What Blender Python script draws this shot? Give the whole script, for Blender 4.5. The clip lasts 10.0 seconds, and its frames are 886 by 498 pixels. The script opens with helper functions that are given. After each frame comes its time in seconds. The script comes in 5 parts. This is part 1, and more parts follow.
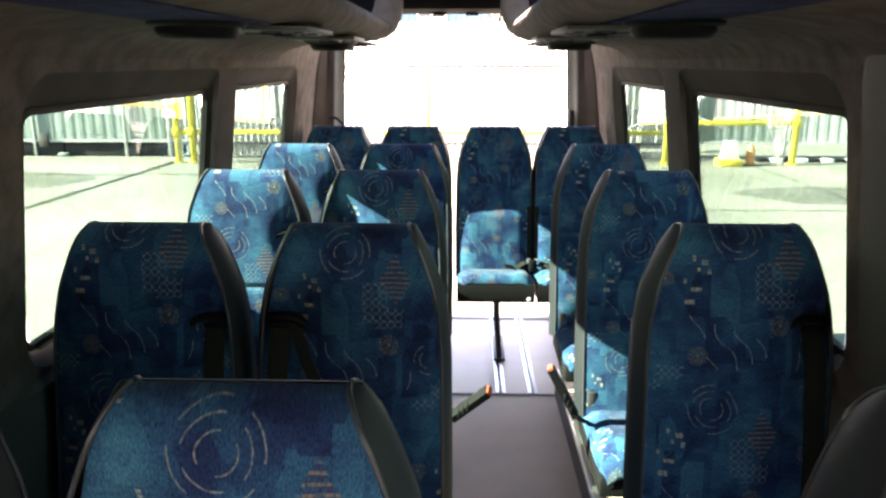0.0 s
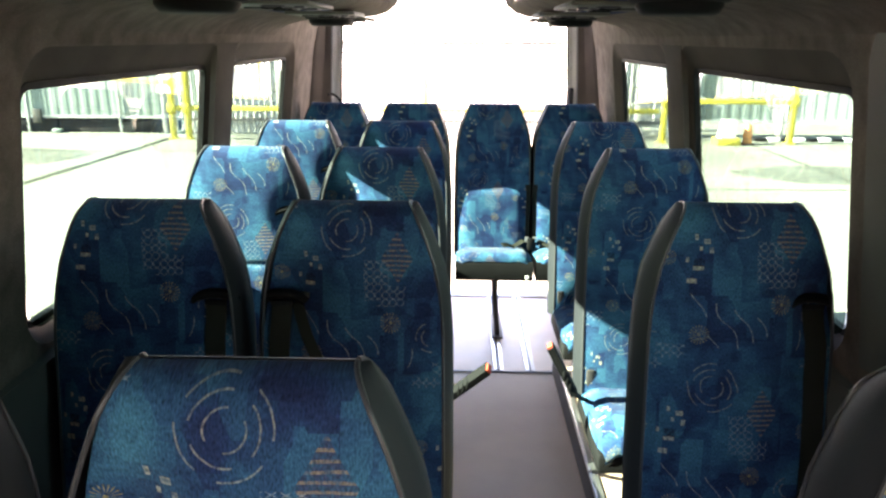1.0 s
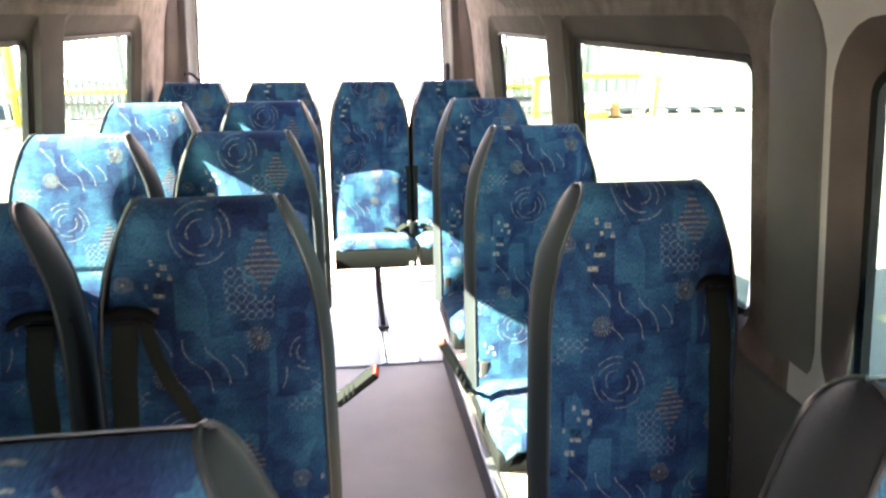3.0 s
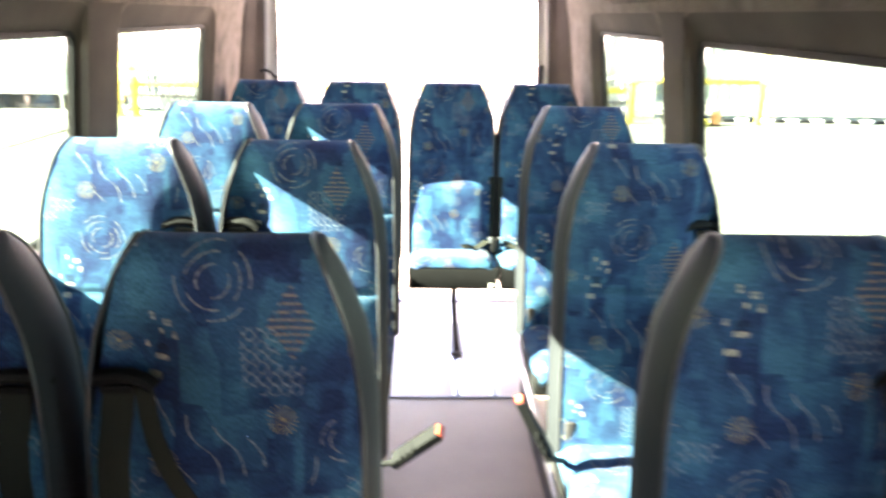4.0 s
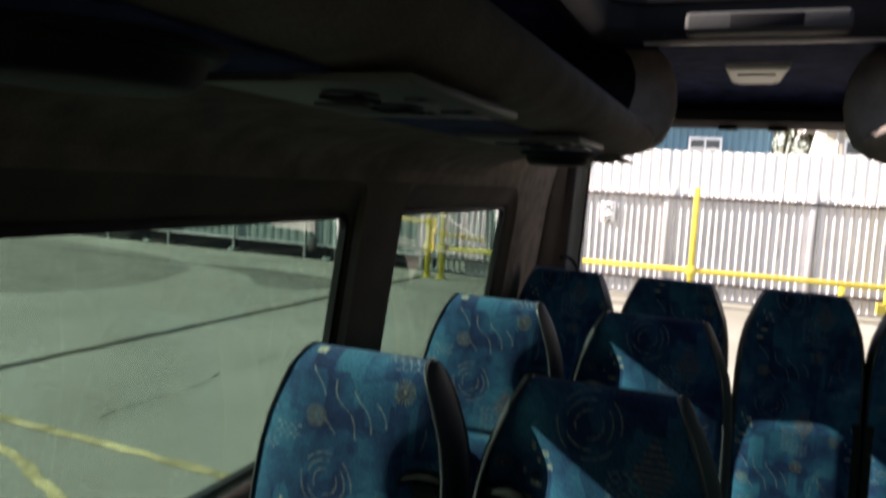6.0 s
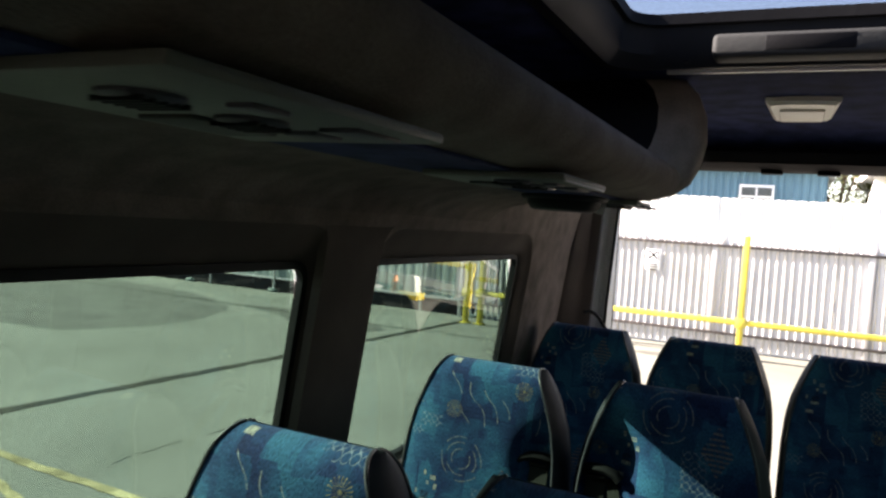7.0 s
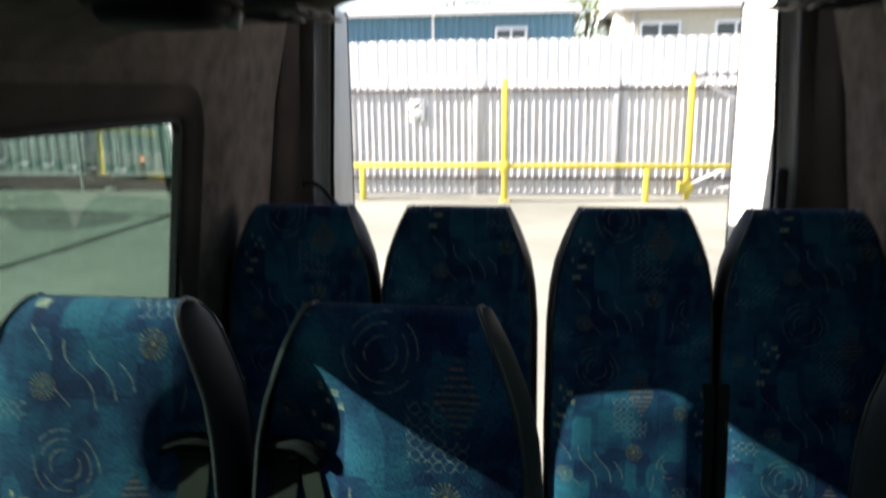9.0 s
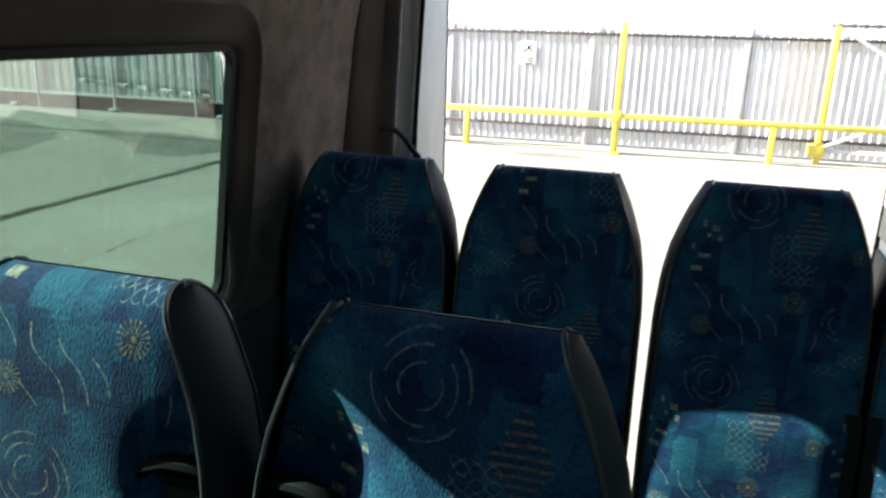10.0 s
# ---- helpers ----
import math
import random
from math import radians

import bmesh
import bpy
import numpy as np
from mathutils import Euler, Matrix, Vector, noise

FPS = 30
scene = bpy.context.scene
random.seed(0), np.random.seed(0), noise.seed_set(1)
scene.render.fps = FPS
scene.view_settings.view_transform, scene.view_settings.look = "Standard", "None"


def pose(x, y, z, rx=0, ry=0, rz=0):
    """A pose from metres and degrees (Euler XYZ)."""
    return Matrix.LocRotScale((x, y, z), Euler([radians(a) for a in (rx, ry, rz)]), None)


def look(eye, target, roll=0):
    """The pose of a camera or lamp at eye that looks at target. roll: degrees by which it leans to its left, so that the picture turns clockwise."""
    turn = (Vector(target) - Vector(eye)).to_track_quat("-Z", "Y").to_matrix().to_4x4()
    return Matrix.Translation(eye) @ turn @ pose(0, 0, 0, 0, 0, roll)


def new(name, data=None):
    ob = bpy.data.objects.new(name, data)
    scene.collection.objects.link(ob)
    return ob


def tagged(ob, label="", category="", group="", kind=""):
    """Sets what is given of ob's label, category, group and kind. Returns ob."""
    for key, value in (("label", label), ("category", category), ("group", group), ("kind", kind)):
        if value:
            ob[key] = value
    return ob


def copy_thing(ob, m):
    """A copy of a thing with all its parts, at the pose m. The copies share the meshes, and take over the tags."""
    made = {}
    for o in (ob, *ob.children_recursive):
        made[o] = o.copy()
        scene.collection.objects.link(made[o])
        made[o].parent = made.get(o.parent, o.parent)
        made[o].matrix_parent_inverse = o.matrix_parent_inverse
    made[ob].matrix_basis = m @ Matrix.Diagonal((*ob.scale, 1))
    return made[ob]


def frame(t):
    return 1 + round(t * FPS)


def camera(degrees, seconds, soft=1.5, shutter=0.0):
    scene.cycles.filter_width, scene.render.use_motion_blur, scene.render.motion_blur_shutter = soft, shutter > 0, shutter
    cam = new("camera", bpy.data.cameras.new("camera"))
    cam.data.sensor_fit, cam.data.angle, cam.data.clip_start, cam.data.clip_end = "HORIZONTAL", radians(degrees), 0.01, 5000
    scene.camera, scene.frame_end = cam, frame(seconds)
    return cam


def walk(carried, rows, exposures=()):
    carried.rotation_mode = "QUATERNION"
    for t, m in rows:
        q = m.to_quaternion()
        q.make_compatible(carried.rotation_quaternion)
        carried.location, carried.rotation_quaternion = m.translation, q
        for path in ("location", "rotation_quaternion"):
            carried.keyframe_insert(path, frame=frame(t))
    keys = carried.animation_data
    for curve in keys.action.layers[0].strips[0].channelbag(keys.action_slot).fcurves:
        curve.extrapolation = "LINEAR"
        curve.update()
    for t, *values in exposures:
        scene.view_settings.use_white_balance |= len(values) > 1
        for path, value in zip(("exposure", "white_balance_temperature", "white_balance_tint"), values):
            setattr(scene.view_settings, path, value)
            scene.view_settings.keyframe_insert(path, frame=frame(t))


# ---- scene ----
cam = camera(62.0, 10.0, soft=2.4, shutter=0.5)
PATH = [
    (0, (0.072, 0.104, 1.604), (0.01, 2.042, 1.112), -0.0),
    (0.5, (0.068, 0.113, 1.605), (-0.009, 2.038, 1.067), -0.2),
    (1, (0.058, 0.109, 1.602), (0.008, 2.031, 1.053), 0.3),
    (1.5, (0.054, 0.119, 1.6), (-0.018, 2.044, 1.064), -0.2),
    (2, (0.026, 0.138, 1.607), (-0.048, 2.045, 1.008), -1.2),
    (2.2, (0.010, 0.153, 1.600), (-0.046, 2.077, 1.056), -2.3),
    (2.5, (-0.001, 0.196, 1.601), (0.123, 2.091, 0.975), -1.4),
    (2.7, (0.019, 0.24, 1.585), (0.292, 2.121, 0.962), -0.0),
    (3.8, (0.151, 0.576, 1.57), (0.314, 2.497, 1.038), 2.3),
    (4, (0.11, 0.67, 1.564), (0.155, 2.576, 0.959), 1.0),
    (4.2, (0.077, 0.760, 1.569), (0.073, 2.666, 0.964), 0.2),
    (4.5, (0.03, 0.865, 1.56), (-0.046, 2.761, 0.925), -0.0),
    (4.7, (0.025, 0.928, 1.558), (-0.179, 2.809, 0.910), -0.0),
    (5, (0.019, 1.057, 1.553), (-0.412, 2.899, 0.905), -1.0),
    (5.5, (0.022, 1.215, 1.562), (-0.57, 3.036, 0.984), 1.0),
    (5.7, (0.005, 1.254, 1.575), (-0.673, 3.090, 1.162), 2.1),
    (6, (-0.026, 1.286, 1.593), (-0.758, 3.138, 1.408), 3.1),
    (6.2, (-0.051, 1.337, 1.603), (-0.779, 3.196, 1.486), 3.3),
    (7.3, (0.014, 1.662, 1.606), (-0.868, 3.456, 1.531), 4.1),
    (7.5, (0.011, 1.699, 1.607), (-0.8, 3.523, 1.477), 4.0),
    (7.8, (0.003, 1.838, 1.601), (-0.623, 3.719, 1.333), 3.2),
    (8, (-0.02, 1.96, 1.619), (-0.533, 3.871, 1.329), 0.0),
    (8.3, (-0.021, 2.062, 1.633), (-0.402, 4.013, 1.408), -3.6),
    (8.5, (-0.032, 2.128, 1.614), (-0.293, 4.099, 1.389), -2.1),
    (8.7, (-0.027, 2.188, 1.608), (-0.260, 4.160, 1.364), -2.0),
    (8.8, (-0.019, 2.233, 1.593), (-0.285, 4.197, 1.306), -1.6),
    (9, (0.006, 2.346, 1.566), (-0.267, 4.28, 1.139), -0.7),
    (9.3, (0.037, 2.487, 1.566), (-0.367, 4.358, 0.986), 1.6),
    (9.5, (0.037, 2.537, 1.577), (-0.473, 4.4, 1.059), 0.4),
    (10, (-0.016, 2.665, 1.551), (-0.544, 4.506, 0.975), 1.6),
]
EXPOSURES = [
    (0.0, 5.55, 8000, 30), (0.5, 5.65, 8000, 30), (1.5, 6.15, 8000, 31), (2.0, 6.25, 8000, 32), (2.5, 6.75, 8100, 34), (4.0, 7.10, 8500, 38), (4.5, 6.60, 8500, 38), (5.0, 5.35, 8200, 35), (5.5, 3.95, 7700, 28),
    (6.0, 3.05, 7400, 24), (7.5, 3.62, 7200, 21), (7.8, 3.72, 7100, 20), (8.0, 4.32, 7100, 20), (8.3, 3.60, 7200, 20), (8.5, 3.30, 7200, 20), (9.0, 3.10, 6900, 17), (9.3, 4.37, 6800, 16), (9.5, 4.32, 6800, 16), (10.0, 3.62, 6800, 16)]
walk(cam, [(t, look(eye, target, roll)) for t, eye, target, roll in PATH], EXPOSURES)

# ---- light ----
SUN_WAY = Vector((1.0, 0.125, -0.57)).normalized()   # the way the sunlight travels
SUN_EL = math.asin(-SUN_WAY.z)
world = bpy.data.worlds.new("sky")
scene.world = world
world.use_nodes = True
wn = world.node_tree
sky = wn.nodes.new("ShaderNodeTexSky")
sky.sky_type = "NISHITA"
sky.sun_disc = False
sky.sun_elevation = SUN_EL
sky.sun_rotation = math.atan2(-SUN_WAY.x, -SUN_WAY.y)
wn.nodes["Background"].inputs["Strength"].default_value = 0.05
wn.links.new(sky.outputs[0], wn.nodes["Background"].inputs["Color"])
sun = new("sun", bpy.data.lights.new("sun", "SUN"))
sun.data.energy, sun.data.angle, sun.data.color = 5.0, radians(0.6), (1.0, 0.95, 0.88)
sun.rotation_mode = "QUATERNION"
sun.rotation_quaternion = SUN_WAY.to_track_quat("-Z", "Y")
sun.location = (-8, -8, 8)


# ---- materials ----
def material(name, base, rough=0.6, metal=0.0, spread=0.12, scale=6.0, fine=120.0, bump=0.15, spec=0.5, speck=0.0, coat=0.0):
    """A surface with slow stains and fine grain, varied a little from object to object."""
    m = bpy.data.materials.new(name)
    m.use_nodes = True
    t = m.node_tree
    n, l = t.nodes, t.links
    b = n["Principled BSDF"]
    tc = n.new("ShaderNodeTexCoord")
    big = n.new("ShaderNodeTexNoise")
    big.inputs["Scale"].default_value, big.inputs["Detail"].default_value = scale, 6
    small = n.new("ShaderNodeTexNoise")
    small.inputs["Scale"].default_value, small.inputs["Detail"].default_value = fine, 3
    geo = n.new("ShaderNodeNewGeometry")
    for q in (big, small):
        l.new(geo.outputs["Position"], q.inputs["Vector"])
    info = n.new("ShaderNodeObjectInfo")
    mix = n.new("ShaderNodeMix")
    mix.data_type = "RGBA"
    lo = [c * (1 - spread) for c in base]
    hi = [min(1, c * (1 + spread)) for c in base]
    mix.inputs["A"].default_value, mix.inputs["B"].default_value = (*lo, 1), (*hi, 1)
    ramp = n.new("ShaderNodeMapRange")
    ramp.inputs["From Min"].default_value, ramp.inputs["From Max"].default_value = 0.3, 0.7
    l.new(big.outputs["Fac"], ramp.inputs["Value"])
    l.new(ramp.outputs[0], mix.inputs["Factor"])
    hsv = n.new("ShaderNodeHueSaturation")
    l.new(mix.outputs["Result"], hsv.inputs["Color"])
    val = n.new("ShaderNodeMath")
    val.operation = "MULTIPLY_ADD"
    val.inputs[1].default_value, val.inputs[2].default_value = spread * 0.8, 1 - spread * 0.4
    l.new(info.outputs["Random"], val.inputs[0])
    add = n.new("ShaderNodeMath")
    add.operation = "MULTIPLY_ADD"
    add.inputs[1].default_value = spread * 1.2 + speck
    l.new(small.outputs["Fac"], add.inputs[0])
    sub = n.new("ShaderNodeMath")
    sub.operation = "SUBTRACT"
    sub.inputs[1].default_value = (spread * 1.2 + speck) * 0.5
    l.new(val.outputs[0], sub.inputs[0])
    l.new(sub.outputs[0], add.inputs[2])
    l.new(add.outputs[0], hsv.inputs["Value"])
    l.new(hsv.outputs["Color"], b.inputs["Base Color"])
    rr = n.new("ShaderNodeMapRange")
    rr.inputs["To Min"].default_value, rr.inputs["To Max"].default_value = max(0.03, rough - 0.1), min(1, rough + 0.1)
    l.new(big.outputs["Fac"], rr.inputs["Value"])
    l.new(rr.outputs[0], b.inputs["Roughness"])
    b.inputs["Metallic"].default_value = metal
    b.inputs["Specular IOR Level"].default_value = spec
    b.inputs["Coat Weight"].default_value = coat
    if bump:
        bp = n.new("ShaderNodeBump")
        bp.inputs["Strength"].default_value, bp.inputs["Distance"].default_value = bump, 0.004
        l.new(small.outputs["Fac"], bp.inputs["Height"])
        l.new(bp.outputs[0], b.inputs["Normal"])
    return m


class Nodes:
    """Short arithmetic on shader sockets."""

    def __init__(self, tree):
        self.t = tree

    def m(self, op, a, b=None, c=None):
        q = self.t.nodes.new("ShaderNodeMath")
        q.operation = op
        for i, v in enumerate((a, b, c)):
            if v is None:
                continue
            if isinstance(v, (int, float)):
                q.inputs[i].default_value = v
            else:
                self.t.links.new(v, q.inputs[i])
        return q.outputs[0]

    def sub(self, a, b):
        return self.m("SUBTRACT", a, b)

    def mul(self, a, b):
        return self.m("MULTIPLY", a, b)

    def line(self, d, half, soft=0.0007):
        """1 where |d| is under half, fading over soft."""
        q = self.t.nodes.new("ShaderNodeMapRange")
        q.inputs["From Min"].default_value, q.inputs["From Max"].default_value = half + soft, half
        self.t.links.new(self.m("ABSOLUTE", d), q.inputs["Value"])
        return q.outputs[0]

    def boxmask(self, u, v, cu, cv, hu, hv):
        return self.mul(self.line(self.sub(u, cu), hu), self.line(self.sub(v, cv), hv))

    def top(self, *a):
        r = a[0]
        for b in a[1:]:
            r = self.m("MAXIMUM", r, b)
        return r


def fabric_material():
    """Blue moquette: a patchwork of blues with stitched rings, suns, waves, combs and striped lozenges."""
    m = bpy.data.materials.new("blue_moquette")
    m.use_nodes = True
    t = m.node_tree
    n, l = t.nodes, t.links
    k = Nodes(t)
    bsdf = n["Principled BSDF"]
    uv = n.new("ShaderNodeUVMap")
    uv.uv_map = "cloth"
    # a slight wander so that no two motifs are alike
    wob = n.new("ShaderNodeTexNoise")
    wob.inputs["Scale"].default_value, wob.inputs["Detail"].default_value = 9.0, 2
    l.new(uv.outputs[0], wob.inputs["Vector"])
    sep = n.new("ShaderNodeSeparateXYZ")
    l.new(uv.outputs[0], sep.inputs[0])
    wsep = n.new("ShaderNodeSeparateColor")
    l.new(wob.outputs["Color"], wsep.inputs[0])
    TU, TV = 0.36, 0.39
    u0 = k.m("MULTIPLY_ADD", k.sub(wsep.outputs[0], 0.5), 0.016, sep.outputs[0])
    v0 = k.m("MULTIPLY_ADD", k.sub(wsep.outputs[1], 0.5), 0.016, sep.outputs[1])
    row = k.m("FLOOR", k.m("DIVIDE", v0, TV))
    ushift = k.m("MULTIPLY_ADD", row, 0.045, u0)
    u = k.sub(k.mul(k.m("FRACT", k.m("ADD", k.m("DIVIDE", ushift, TU), 0.5)), TU), TU / 2)
    v = k.mul(k.m("FRACT", k.m("DIVIDE", v0, TV)), TV)

    def polar(cu, cv):
        du, dv = k.sub(u, cu), k.sub(v, cv)
        d = k.m("SQRT", k.m("ADD", k.mul(du, du), k.mul(dv, dv)))
        return d, k.m("ARCTAN2", dv, du)

    def rings(cu, cv, radii, keep):
        d, a = polar(cu, cv)
        out = None
        for i, r in enumerate(radii):
            on = k.mul(k.line(k.sub(d, r), 0.0008), k.m("GREATER_THAN", k.m("SINE", k.m("MULTIPLY_ADD", a, 2.0 + i, 1.3 * i + keep)), -0.55))
            out = on if out is None else k.top(out, on)
        return out

    def burst(cu, cv, size):
        d, a = polar(cu, cv)
        ray = k.m("GREATER_THAN", k.m("SINE", k.mul(a, 19.0)), 0.62)
        return k.top(k.mul(ray, k.mul(k.m("LESS_THAN", d, size), k.m("GREATER_THAN", d, size * 0.3))), k.m("LESS_THAN", d, size * 0.20))

    def wave(cu, cv, length, lean, ph):
        dv = k.sub(v, cv)
        mid = k.m("ADD", k.mul(dv, lean), k.mul(k.m("SINE", k.m("MULTIPLY_ADD", dv, 74.0, ph)), 0.0065))
        on = k.line(k.sub(k.sub(u, cu), mid), 0.0008)
        return k.mul(on, k.line(dv, length))

    def comb(cu, cv, hu, hv):
        s = 0.0165
        a = k.m("ABSOLUTE", k.m("SINE", k.mul(u, math.pi / s)))
        b = k.m("ABSOLUTE", k.m("SINE", k.m("MULTIPLY_ADD", v, math.pi / s, 0.6)))
        ring = k.line(k.sub(k.m("ADD", a, b), 1.12), 0.11, 0.05)
        return k.mul(ring, k.boxmask(u, v, cu, cv, hu, hv))

    def lozenge(cu, cv, hu, hv):
        du, dv = k.m("ABSOLUTE", k.sub(u, cu)), k.m("ABSOLUTE", k.sub(v, cv))
        inside = k.m("LESS_THAN", k.m("ADD", k.m("DIVIDE", du, hu), k.m("DIVIDE", dv, hv)), 1.0)
        return inside, k.mul(inside, k.m("LESS_THAN", k.m("FRACT", k.m("DIVIDE", v, 0.0112)), 0.34))

    ring = k.top(rings(-0.01, 0.062, (0.024, 0.040, 0.054), 0.4), rings(0.175, 0.30, (0.02, 0.032), 2.0))
    suns = k.top(burst(0.085, 0.265, 0.023), burst(-0.09, 0.335, 0.022), burst(-0.165, 0.16, 0.018))
    waves = k.top(wave(-0.092, 0.268, 0.026, 0.50, 0.4), wave(-0.030, 0.312, 0.052, 0.60, 0.0), wave(0.012, 0.312, 0.038, 0.55, 0.8),
                  wave(0.048, 0.316, 0.022, 0.50, 1.6), wave(-0.06, 0.352, 0.013, 0.6, 0.3), wave(0.13, 0.345, 0.02, -0.4, 1.0))
    combs = k.top(comb(0.055, 0.17, 0.026, 0.045), comb(0.085, 0.205, 0.03, 0.022), comb(-0.15, 0.372, 0.030, 0.016), comb(-0.15, 0.012, 0.03, 0.012))
    loz, loz_line = lozenge(0.100, 0.120, 0.034, 0.056)
    bits = k.top(*[k.boxmask(u, v, cu, cv, hu, hv) for cu, cv, hu, hv in (
        (-0.105, 0.115, 0.003, 0.006), (-0.082, 0.125, 0.007, 0.005), (-0.072, 0.145, 0.004, 0.006), (-0.1, 0.185, 0.011, 0.004),
        (-0.095, 0.14, 0.003, 0.004), (-0.112, 0.214, 0.010, 0.005), (-0.125, 0.165, 0.003, 0.005))])
    dark_bit = k.boxmask(u, v, -0.099, 0.172, 0.012, 0.010)
    # patchwork of blues: upright brush strokes over soft clouds
    def strokes(scale, stretch):
        sc = n.new("ShaderNodeVectorMath")
        sc.operation = "MULTIPLY"
        sc.inputs[1].default_value = stretch
        l.new(uv.outputs[0], sc.inputs[0])
        q = n.new("ShaderNodeTexVoronoi")
        q.distance = "CHEBYCHEV"
        q.inputs["Scale"].default_value = scale
        l.new(sc.outputs[0], q.inputs["Vector"])
        s = n.new("ShaderNodeSeparateColor")
        l.new(q.outputs["Color"], s.inputs[0])
        return s

    psep = strokes(17.0, (1.25, 0.62, 1.0))
    qsep = strokes(31.0, (0.8, 1.1, 1.0))
    cloud = n.new("ShaderNodeTexNoise")
    cloud.inputs["Scale"].default_value, cloud.inputs["Detail"].default_value = 6.5, 3
    l.new(uv.outputs[0], cloud.inputs["Vector"])
    cl = n.new("ShaderNodeMapRange")
    cl.inputs["From Min"].default_value, cl.inputs["From Max"].default_value = 0.16, 0.84
    blend = k.m("MULTIPLY_ADD", k.sub(psep.outputs[0], 0.5), 0.25, cloud.outputs["Fac"])
    l.new(k.m("MULTIPLY_ADD", k.sub(qsep.outputs[1], 0.5), 0.11, blend), cl.inputs["Value"])
    ramp = n.new("ShaderNodeValToRGB")
    r = ramp.color_ramp
    r.elements[0].position, r.elements[0].color = 0.0, (0.009, 0.013, 0.038, 1)
    r.elements[1].position, r.elements[1].color = 1.0, (0.026, 0.141, 0.208, 1)
    e = r.elements.new(0.28)
    e.color = (0.011, 0.026, 0.074, 1)
    e = r.elements.new(0.55)
    e.color = (0.0145, 0.063, 0.126, 1)
    l.new(cl.outputs[0], ramp.inputs["Fac"])

    # worn stitches: the thread comes and goes
    worn = n.new("ShaderNodeTexNoise")
    worn.inputs["Scale"].default_value, worn.inputs["Detail"].default_value = 130.0, 3
    l.new(uv.outputs[0], worn.inputs["Vector"])
    thread = n.new("ShaderNodeMapRange")
    thread.inputs["From Min"].default_value, thread.inputs["From Max"].default_value = 0.36, 0.58
    thread.inputs["To Min"].default_value = 0.25
    l.new(worn.outputs["Fac"], thread.inputs["Value"])

    def over(under, mask, colour, amount=1.0):
        x = n.new("ShaderNodeMix")
        x.data_type = "RGBA"
        l.new(k.mul(k.mul(mask, amount), thread.outputs[0]), x.inputs["Factor"])
        l.new(under, x.inputs["A"])
        x.inputs["B"].default_value = (*colour, 1)
        return x.outputs["Result"]

    c = ramp.outputs["Color"]
    c = over(c, loz, (0.03, 0.03, 0.07), 0.7)
    c = over(c, dark_bit, (0.01, 0.012, 0.03), 0.85)
    c = over(c, combs, (0.25, 0.28, 0.285), 0.56)
    c = over(c, waves, (0.30, 0.32, 0.28), 0.64)
    c = over(c, ring, (0.27, 0.27, 0.215), 0.52)
    c = over(c, suns, (0.34, 0.26, 0.09), 0.62)
    c = over(c, loz_line, (0.24, 0.175, 0.11), 0.6)
    c = over(c, bits, (0.38, 0.36, 0.27), 0.72)
    weave = n.new("ShaderNodeTexNoise")
    weave.inputs["Scale"].default_value, weave.inputs["Detail"].default_value = 420.0, 2
    sv = n.new("ShaderNodeVectorMath")
    sv.operation = "MULTIPLY"
    sv.inputs[1].default_value = (1.0, 0.4, 1.0)
    l.new(uv.outputs[0], sv.inputs[0])
    l.new(sv.outputs[0], weave.inputs["Vector"])
    hsv = n.new("ShaderNodeHueSaturation")
    l.new(c, hsv.inputs["Color"])
    l.new(k.m("MULTIPLY_ADD", weave.outputs["Fac"], 2.1, -0.05), hsv.inputs["Value"])
    l.new(hsv.outputs[0], bsdf.inputs["Base Color"])
    bsdf.inputs["Roughness"].default_value = 0.85
    bsdf.inputs["Specular IOR Level"].default_value = 0.05
    bsdf.inputs["Sheen Weight"].default_value = 0.08
    bsdf.inputs["Sheen Roughness"].default_value = 0.4
    bp = n.new("ShaderNodeBump")
    bp.inputs["Strength"].default_value, bp.inputs["Distance"].default_value = 0.7, 0.0025
    l.new(weave.outputs["Fac"], bp.inputs["Height"])
    l.new(bp.outputs[0], bsdf.inputs["Normal"])
    return m


def glass_material(name, tint, rough=0.0):
    """Thin tinted pane: coloured see-through with Fresnel gloss."""
    m = bpy.data.materials.new(name)
    m.use_nodes = True
    t = m.node_tree
    n, l = t.nodes, t.links
    out = n["Material Output"]
    n.remove(n["Principled BSDF"])
    tr = n.new("ShaderNodeBsdfTransparent")
    tr.inputs[0].default_value = (*tint, 1)
    gl = n.new("ShaderNodeBsdfGlossy")
    gl.inputs["Roughness"].default_value = rough
    lw = n.new("ShaderNodeLayerWeight")
    lw.inputs["Blend"].default_value = 0.5
    k = Nodes(t)
    mx = n.new("ShaderNodeMixShader")
    l.new(k.m("MULTIPLY_ADD", k.m("POWER", lw.outputs["Facing"], 4.8), 0.9, 0.06), mx.inputs[0])
    l.new(tr.outputs[0], mx.inputs[1])
    l.new(gl.outputs[0], mx.inputs[2])
    l.new(mx.outputs[0], out.inputs["Surface"])
    return m


